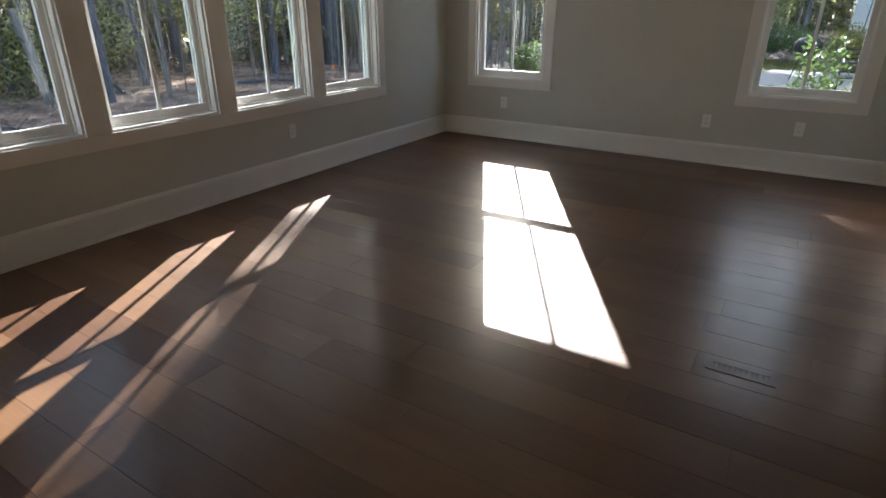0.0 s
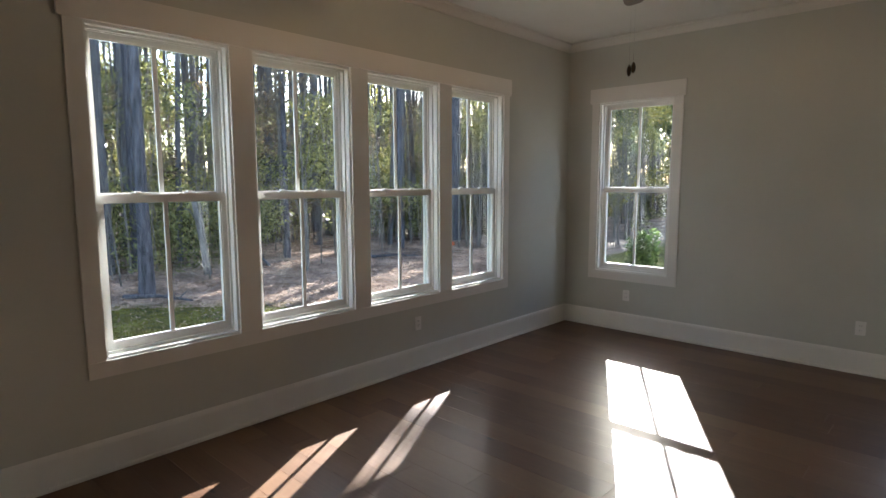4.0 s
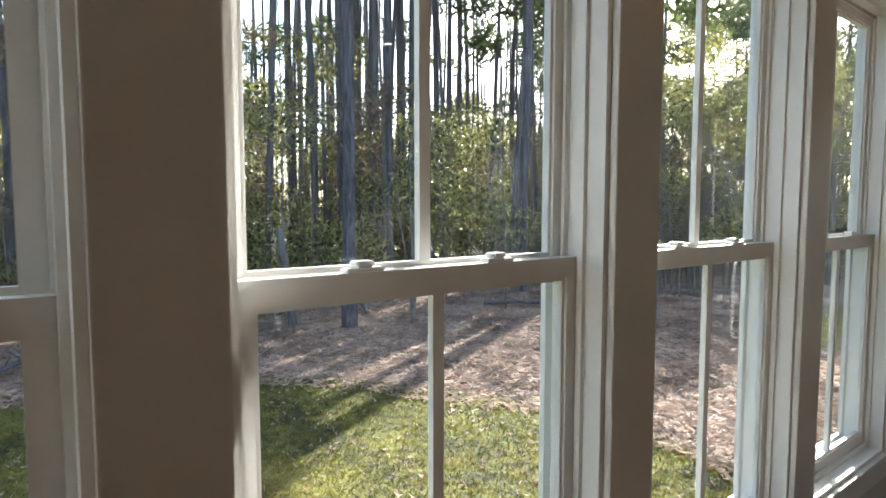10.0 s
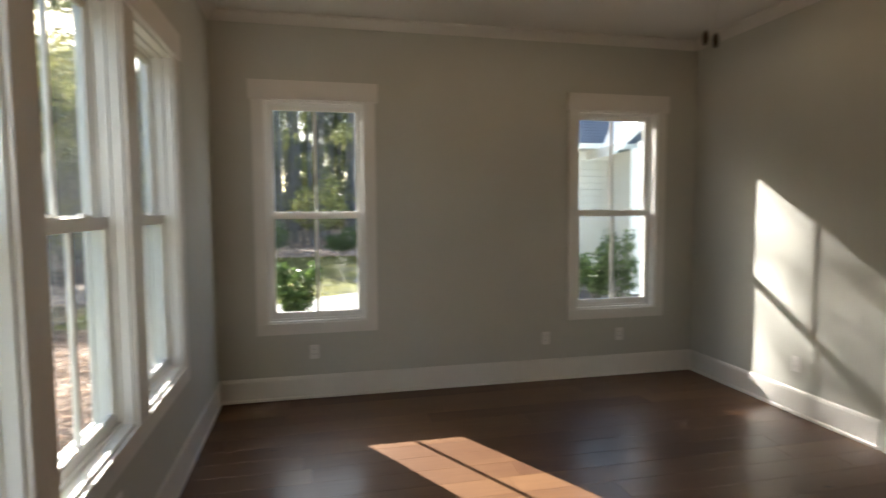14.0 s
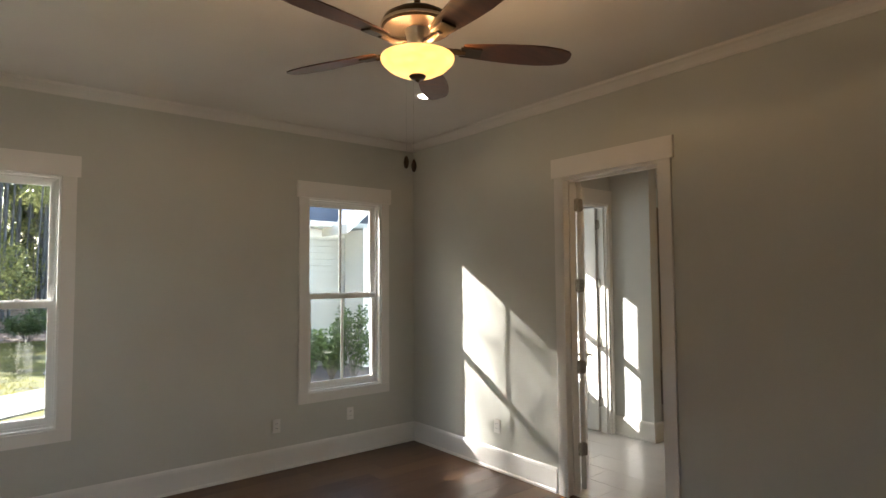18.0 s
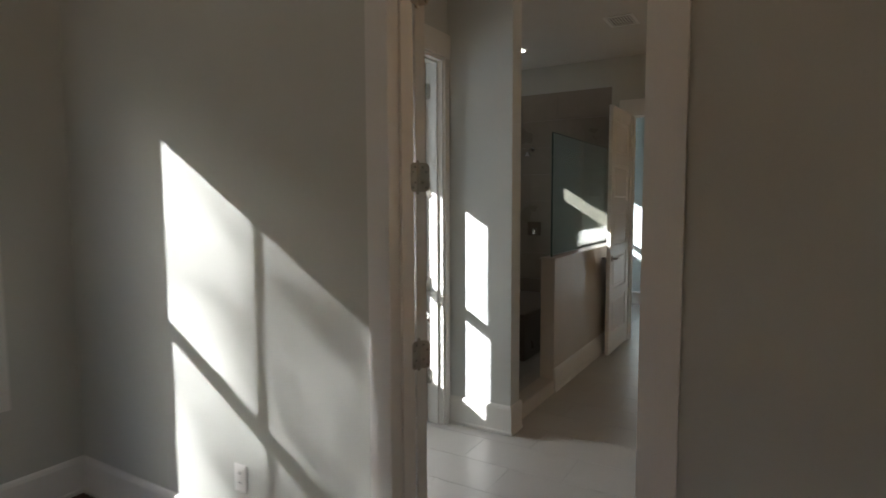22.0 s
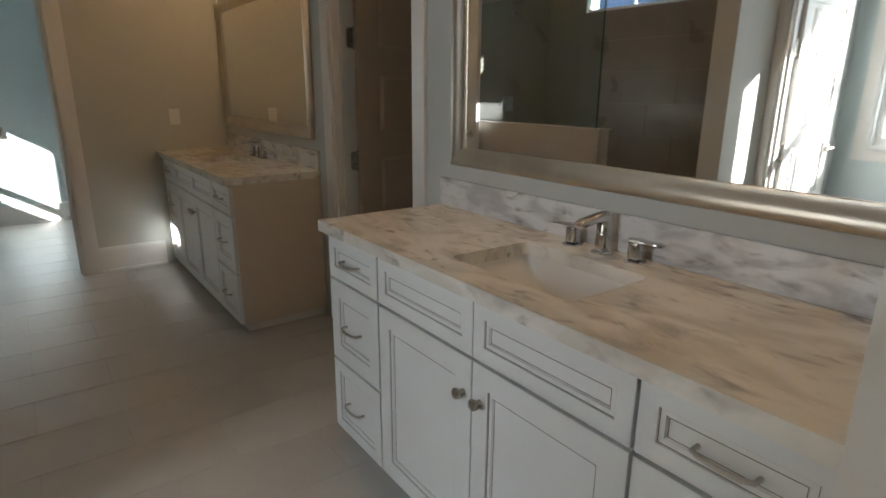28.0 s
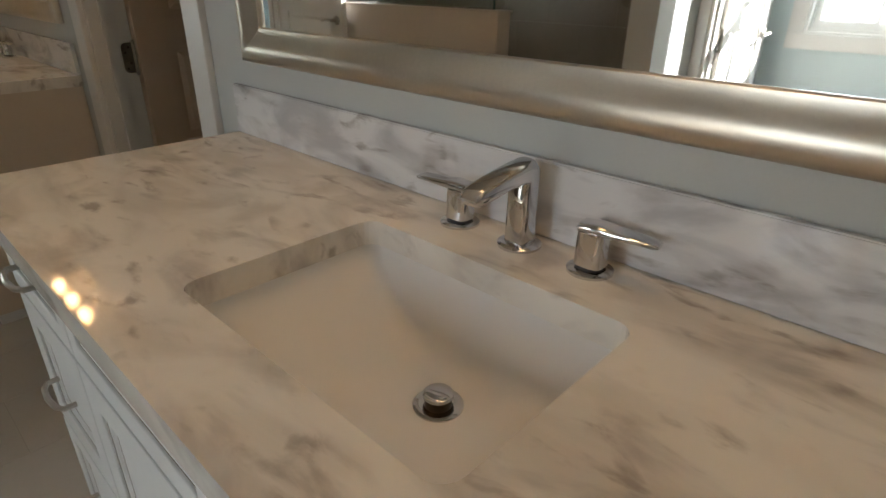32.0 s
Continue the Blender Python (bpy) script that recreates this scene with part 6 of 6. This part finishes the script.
shrub(2.22, 10.8, 0.28, 1.0, 1100, 15, LEAF3, "glossy green shrub beside the neighbouring wall")
shrub(2.78, 10.95, 0.34, 1.14, 1500, 16, LEAF3, "glossy green shrub beside the neighbouring wall")
shrub(3.2, 10.8, 0.36, 1.34, 1800, 17, LEAF3, "glossy green shrub beside the neighbouring wall")
shrub(0.1, 9.6, 0.32, 1.25, 560, 17, LEAF3, "thin upright green shrub near the terrace")
shrub(0.45, 10.4, 0.4, 0.7, 380, 16, LEAF3, "thin upright green shrub near the terrace")
shrub(-0.35, 10.2, 0.3, 0.6, 500, 18, LEAF3, "thin upright green shrub near the terrace")
shrub(1.2, 20.8, 0.9, 1.2, 2000, 19, LEAF2, "yellow-green rounded shrub behind the terrace")
shrub(-0.9, 23.2, 0.9, 1.3, 1500, 22, LEAF3, "leafy green shrub behind the terrace")
shrub(-4.6, 23.5, 1.0, 1.4, 1800, 20)
shrub(3.2, 24.0, 1.1, 1.5, 2000, 21)

# garden path, terrace and mulch beds
def flat_patch(name, pts, z, material, label, category):
    bm = bmesh.new()
    top = [bm.verts.new((x, y, z)) for x, y in pts]
    bot = [bm.verts.new((x, y, GZ - 0.12)) for x, y in pts]
    bm.faces.new(top)
    for i in range(len(pts)):
        bm.faces.new((top[i - 1], bot[i - 1], bot[i], top[i]))
    bmesh.ops.recalc_face_normals(bm, faces=bm.faces[:])
    structure(name, bm, material, label, category)


flat_patch("terrace", [(-1.3, 13.4), (1.55, 13.4), (1.55, 20.0), (-1.0, 20.0), (-1.7, 16.0)], GZ + 0.05, CONCRETE, "pale sunlit concrete terrace", "terrace")
flat_patch("path", [(-3.6, 10.6), (-1.93, 11.76), (-1.32, 12.6), (-1.32, 14.1), (-1.81, 13.86), (-2.76, 13.24), (-3.9, 12.3)], GZ + 0.04, CONCRETE, "pale concrete garden path", "path")
flat_patch("mulch_bed", [(-3.6, 5.6), (6.0, 5.6), (6.0, 12.98), (1.58, 12.98), (0.9, 10.8), (-1.2, 10.8), (-2.0, 10.9), (-3.6, 10.2)], GZ + 0.03, MULCH, "brown mulch bed along the house", "mulch bed")

# grill and garden chair on the terrace
gr = thing("kettle_grill", (-0.2, 17.0, GZ + 0.05), "black covered barbecue grill on the terrace", "grill")
part("bowl", lathe([(0.05, 0.28), (0.22, 0.36), (0.30, 0.50), (0.31, 0.58)], (-0.2, 17.0, GZ + 0.3), 24), BLACKM, gr, "", True)
part("lid", lathe([(0.315, 0.582), (0.30, 0.68), (0.20, 0.78), (0.05, 0.82)], (-0.2, 17.0, GZ + 0.3), 24), BLACKM, gr, "", True)
for k in range(3):
    a = radians(120 * k + 20)
    part("leg", tube([(-0.2 + 0.15 * math.cos(a), 17.0 + 0.15 * math.sin(a), GZ + 0.66), (-0.2 + 0.34 * math.cos(a), 17.0 + 0.34 * math.sin(a), GZ + 0.052)], 0.012, 8), BLACKM, gr)
gc = thing("garden_chair", (0.72, 13.9, GZ + 0.05), "black metal garden chair with slatted back", "chair")
cx, cy, cz = 0.72, 13.9, GZ + 0.052
part("seat", boxes((cx - 0.26, cy - 0.25, cz + 0.42, cx + 0.26, cy + 0.25, cz + 0.44), bevel=0.005), BLACKM, gc)
for sx in (-0.24, 0.24):
    part("front_leg", tube([(cx + sx, cy - 0.22, cz), (cx + sx, cy - 0.22, cz + 0.42)], 0.013, 8), BLACKM, gc)
    part("back_post", tube([(cx + sx, cy + 0.26, cz), (cx + sx, cy + 0.24, cz + 0.42), (cx + sx, cy + 0.36, cz + 0.95)], 0.013, 8), BLACKM, gc)
    part("armrest", tube([(cx + sx, cy - 0.22, cz + 0.42), (cx + sx, cy - 0.20, cz + 0.64), (cx + sx, cy + 0.30, cz + 0.66)], 0.012, 8), BLACKM, gc)
for q in range(6):
    h = 0.50 + q * 0.085
    part("back_slat", boxes((cx - 0.235, cy + 0.255 + 0.0225 * q, cz + h, cx + 0.235, cy + 0.267 + 0.0225 * q, cz + h + 0.022)), BLACKM, gc)

# neighbouring wing with lap siding
HX0, HX1, HY, EAVE = 1.62, 12.0, 13.0, 2.92
nb = thing("neighbour_wing", (HX0, HY, GZ), "pale lap-sided house wing with dark blue shingle roof", "house")
part("foundation_wall", boxes((HX0 + 0.02, HY + 0.02, GZ - 0.1, HX1, HY + 7, 0.12)), CONCRETE, nb, "grey foundation wall")
part("skirt_board", boxes((HX0 - 0.01, HY - 0.02, 0.12, HX1, HY + 7, 0.28)), WHITE_EXT, nb, "white skirt board")
part("wall", boxes((HX0 + 0.01, HY + 0.012, 0.281, HX1, HY + 6.98, EAVE - 0.02)), SIDING, nb)
row = 0
z = 0.281
while z < EAVE - 0.25:
    bm = extrude_profile([(HY - 0.034, z), (HY + 0.010, z), (HY + 0.010, z + 0.148), (HY - 0.002, z + 0.148)], "x", HX0 + 0.06, 4.19)
    part("siding_board", bm, SIDING, nb)
    z += 0.155
part("corner_board", boxes((HX0 - 0.012, HY - 0.042, 0.281, HX0 + 0.058, HY + 0.009, EAVE - 0.25)), WHITE_EXT, nb)
part("frieze_board", boxes((HX0, HY - 0.022, EAVE - 0.245, HX1, HY + 0.008, EAVE - 0.05)), WHITE_EXT, nb, "cream frieze board")
part("soffit", boxes((HX0 - 0.35, HY - 0.42, EAVE - 0.045, HX1, HY + 0.3, EAVE - 0.02)), WHITE_EXT, nb)
part("gutter", extrude_profile([(HY - 0.53, EAVE + 0.09), (HY - 0.51, EAVE - 0.03), (HY - 0.425, EAVE - 0.045), (HY - 0.425, EAVE + 0.09)], "x", HX0 - 0.38, HX1), WHITE_EXT, nb, "white gutter")
roof = bmesh.new()
box(roof, HX0 - 0.36, 0, -0.02, HX1, 5.6, 0.0)
pitch_m = Matrix.Translation((0, HY - 0.5, EAVE + 0.10)) @ Matrix.Rotation(radians(36), 4, "X")
roof.transform(pitch_m)
rf = part("roof", roof, SHINGLE, nb, "dark blue-grey shingle roof")
sh_mesh = {}
for rrow in range(22):
    for c in range(13):
        w = 0.28
        x0 = HX0 - 0.36 + c * w - (0.14 if rrow % 2 else 0) + 0.14
        bm = boxes((x0 + 0.003, rrow * 0.142, 0.003, x0 + w - 0.003, rrow * 0.142 + 0.15, 0.011))
        for v in bm.verts:
            if v.co.y > rrow * 0.142 + 0.1:
                v.co.z -= 0.004
        bm.transform(pitch_m)
        o = new("shingle", mesh_of("shingle", bm, SHINGLE))
        o.parent = rf
# projecting gable
part("gable_wall", boxes((4.20, HY - 0.95, GZ, 4.35, HY - 0.03, EAVE - 0.1), (4.35, HY - 0.95, GZ, 8.5, HY - 0.90, EAVE + 0.1)), WHITE_EXT, nb)
part("gable_trim", boxes((4.16, HY - 0.98, GZ + 0.3, 4.36, HY - 0.952, EAVE - 0.05)), WHITE_EXT, nb, "white corner board")
bm = bmesh.new()
vv = [bm.verts.new(p) for p in ((3.58, HY - 1.25, EAVE - 0.02), (5.63, HY - 1.25, EAVE + 1.75), (5.63, HY - 1.25, EAVE + 1.50), (3.58, HY - 1.25, EAVE - 0.24), (3.58, HY + 3.0, EAVE - 0.02), (5.63, HY + 3.0, EAVE + 1.75), (5.63, HY + 3.0, EAVE + 1.50), (3.58, HY + 3.0, EAVE - 0.24))]
for f in ((0, 3, 2, 1), (4, 5, 6, 7), (0, 1, 5, 4), (3, 7, 6, 2), (0, 4, 7, 3), (1, 2, 6, 5)):
    bm.faces.new([vv[i] for i in f])
part("gable_rake", bm, WHITE_EXT, nb, "white gable rake")

# small far house among the trees
fh = thing("far_house", (2.4, 45.0, GZ), "small white house with blue-grey roof among trees", "house")
part("wall", boxes((1.45, 45.0, GZ, 10.5, 51.0, 3.5)), WHITE_EXT, fh)
bm = bmesh.new()
vv = [bm.verts.new(p) for p in ((1.1, 44.5, 3.5), (10.9, 44.5, 3.5), (10.9, 48.0, 6.6), (2.4, 48.0, 6.6), (1.1, 51.5, 3.5), (10.9, 51.5, 3.5))]
for f in ((0, 1, 2, 3), (3, 2, 5, 4), (0, 3, 4), (1, 5, 2), (0, 4, 5, 1)):
    bm.faces.new([vv[i] for i in f])
part("roof", bm, SHINGLE, fh, "blue-grey roof")
for wx in (4.6, 7.4):
    wd = part("window", boxes((wx, 44.97, 0.9, wx + 1.0, 44.999, 2.6)), DARK, fh)
    part("window_frame", frame_ring(bmesh.new(), "y", 44.94, 44.969, wx - 0.08, wx + 1.08, 0.82, 2.68, 0.08), WHITE_EXT, wd)

bm = tube([(-12.25, 5.10, GZ - 0.08), (-12.29, 5.02, GZ + 0.75), (-12.35, 4.89, GZ + 1.72)], 0.085, 9, None, 0.06)
tube([(-12.31, 4.97, GZ + 1.1), (-12.1, 4.7, GZ + 1.45), (-12.05, 4.55, GZ + 1.5)], 0.022, 6, bm, 0.008)
solid("dead_trunk", bm, BARK3, "pale broken dead trunk leaning at the woods", "tree stump", "", "", True)
# orange marker flag at the edge of the woods
FLX, FLY = -10.87, 11.50
flag = thing("marker_flag", (FLX, FLY, GZ), "small orange marker flag on a wire stake", "flag")
part("wire_stake", tube([(FLX, FLY, GZ - 0.05), (FLX + 0.01, FLY, GZ + 0.34)], 0.004, 6), NICKEL, flag)
bm = bmesh.new()
cloth = [[bm.verts.new((FLX + 0.01 + 0.03 * math.sin(k * 1.1) + d, FLY + 0.035 * k, GZ + h)) for k in range(5)] for d, h in ((0.0, 0.24), (0.0, 0.34), (0.002, 0.34), (0.002, 0.24))]
for a, b in zip(cloth, cloth[1:] + cloth[:1]):
    for k in range(4):
        bm.faces.new((a[k], a[k + 1], b[k + 1], b[k]))
part("flag_cloth", bm, ORANGE, flag, "bright orange plastic flag")
# fallen branches at the edge of the woods
for seed, (x, y, ln) in enumerate(((-11.0, 0.7, 1.3), (-10.7, 2.9, 1.5), (-12.5, 6.7, 1.8), (-12.0, 9.3, 1.4))):
    rnd = random.Random(seed)
    bm, a = bmesh.new(), rnd.uniform(0, 3)
    p = Vector((x, y, ground_height(x, y) + 0.05))
    d = Vector((math.cos(a), math.sin(a), 0.03))
    tube([p, p + d * ln * 0.5 + Vector((0, 0.08, 0.03)), p + d * ln], 0.045, 7, bm, 0.015)
    for _ in range(4):
        q = p + d * ln * rnd.uniform(0.3, 0.9)
        tube([q, q + Vector((rnd.uniform(-0.4, 0.4), rnd.uniform(-0.4, 0.4), 0.15))], 0.015, 5, bm, 0.005)
    solid("fallen_branch", bm, BARK, "grey fallen branch lying on the leaf litter", "branch", "fallen branches")

# ---- floor pieces ----
floor_ob = tagged(new("floor"), "dark brown wide-plank hardwood floor", "floor", "", "structure")
rnd = random.Random(5)
pw, y, row = 0.186, YS, 0
plank_meshes = {}
while y < YN - 0.001:
    w = min(pw, YN - y)
    x = XW - rnd.uniform(0.1, 1.6)
    while x < XE + 0.06:
        ln = rnd.choice((1.2, 1.5, 1.8, 2.1))
        a, b = max(x, XW), min(x + ln, 0.838)
        x += ln
        if b - a < 0.06:
            continue
        key = (round(b - a, 3), round(w, 3))
        if key not in plank_meshes:
            bm = bmesh.new()
            L, W_, c = b - a, w, 0.0006
            v = box(bm, 0.0003, 0.0003, -0.004, L - 0.0003, W_ - 0.0003, 0.0)
            for q in v:
                if q.co.z > -0.001:
                    q.co.x += c if q.co.x < L / 2 else -c
                    q.co.y += c if q.co.y < W_ / 2 else -c
            plank_meshes[key] = mesh_of("plank", bm, FLOORW)
        o = new("plank", plank_meshes[key])
        o.location = (a, y, 0)
        o.parent = floor_ob
    y += w
tile_floor = tagged(new("floor_bath"), "pale beige stone-look tile floor in offset rows", "floor", "", "structure")
tile_meshes, placed = {}, 0
x, row = 3.965 - 0.305 * 11, 0
while x < LX1:
    a, b = max(x, 0.842), min(x + 0.305, LX1)
    off = 3.163 if (row % 2 == 1) else 2.858
    y = off - 0.61 * 5
    while y < YN:
        lo, hi = max(y, -0.2), min(y + 0.61, YN)
        y += 0.61
        if b - a < 0.02 or hi - lo < 0.02:
            continue
        if hi < BYS - 0.13 and not 2.62 < (a + b) / 2 < 4.6 and a < BX1:
            continue
        key = (round(b - a, 3), round(hi - lo, 3))
        if key not in tile_meshes:
            bm = bmesh.new()
            L, W_, c = b - a, hi - lo, 0.0006
            v = box(bm, 0.0007, 0.0007, -0.0035, L - 0.0007, W_ - 0.0007, 0.0)
            for q in v:
                if q.co.z > -0.001:
                    q.co.x += c if q.co.x < L / 2 else -c
                    q.co.y += c if q.co.y < W_ / 2 else -c
            tile_meshes[key] = mesh_of("tile", bm, TILE)
        o = new("tile", tile_meshes[key])
        o.location = (a, lo, 0)
        o.parent = tile_floor
        placed += 1
    x += 0.305
    row += 1


def wall_tiles(name, axis, face, out, a0, a1, z0, z1, label, holes=()):
    t = tagged(new(name), label, "tile", "", "structure")
    part("grout_bed", slab_box(axis, face + out * 0.0005, face + out * 0.004, a0, a1, z0, z1) if not holes else wall_cells(axis, *sorted((face + out * 0.0005, face + out * 0.004)), a0, a1, z0, z1, holes), GROUT, t)
    kept = {}
    z, row = z0, 0
    while z < z1 - 0.01:
        h = min(0.305, z1 - z)
        u = a0 - (0.305 if row % 2 else 0)
        while u < a1:
            lo, hi = max(u, a0), min(u + 0.61, a1)
            u += 0.61
            cuts = [(lo, hi, z, z + h)]
            for h0, h1, hz0, hz1 in holes:
                nxt = []
                for c0, c1, d0, d1 in cuts:
                    if c1 <= h0 or c0 >= h1 or d1 <= hz0 or d0 >= hz1:
                        nxt.append((c0, c1, d0, d1))
                        continue
                    if c0 < h0: nxt.append((c0, h0, d0, d1))
                    if c1 > h1: nxt.append((h1, c1, d0, d1))
                    m0, m1 = max(c0, h0), min(c1, h1)
                    if d0 < hz0: nxt.append((m0, m1, d0, hz0))
                    if d1 > hz1: nxt.append((m0, m1, hz1, d1))
                cuts = nxt
            for c0, c1, d0, d1 in cuts:
                if c1 - c0 < 0.01 or d1 - d0 < 0.01:
                    continue
                o = new("tile", mesh_of("tile", slab_box(axis, face + out * 0.0042, face + out * 0.0115, c0 + 0.001, c1 - 0.001, d0 + 0.001, d1 - 0.001), STILE))
                o.parent = t
        z += h
        row += 1


wall_tiles("shower_tiles_east", "x", BX1, -1, 3.82, YN, 0, 2.75, "tan large-format shower wall tiles")
wall_tiles("shower_tiles_north", "y", YN, -1, 2.702, BX1 - 0.0125, 0, 2.75, "tan large-format shower wall tiles", [TRANSOM])
wall_tiles("shower_tiles_west", "x", 2.70, 1, 3.82, YN - 0.0125, 0, 2.75, "tan large-format shower wall tiles")
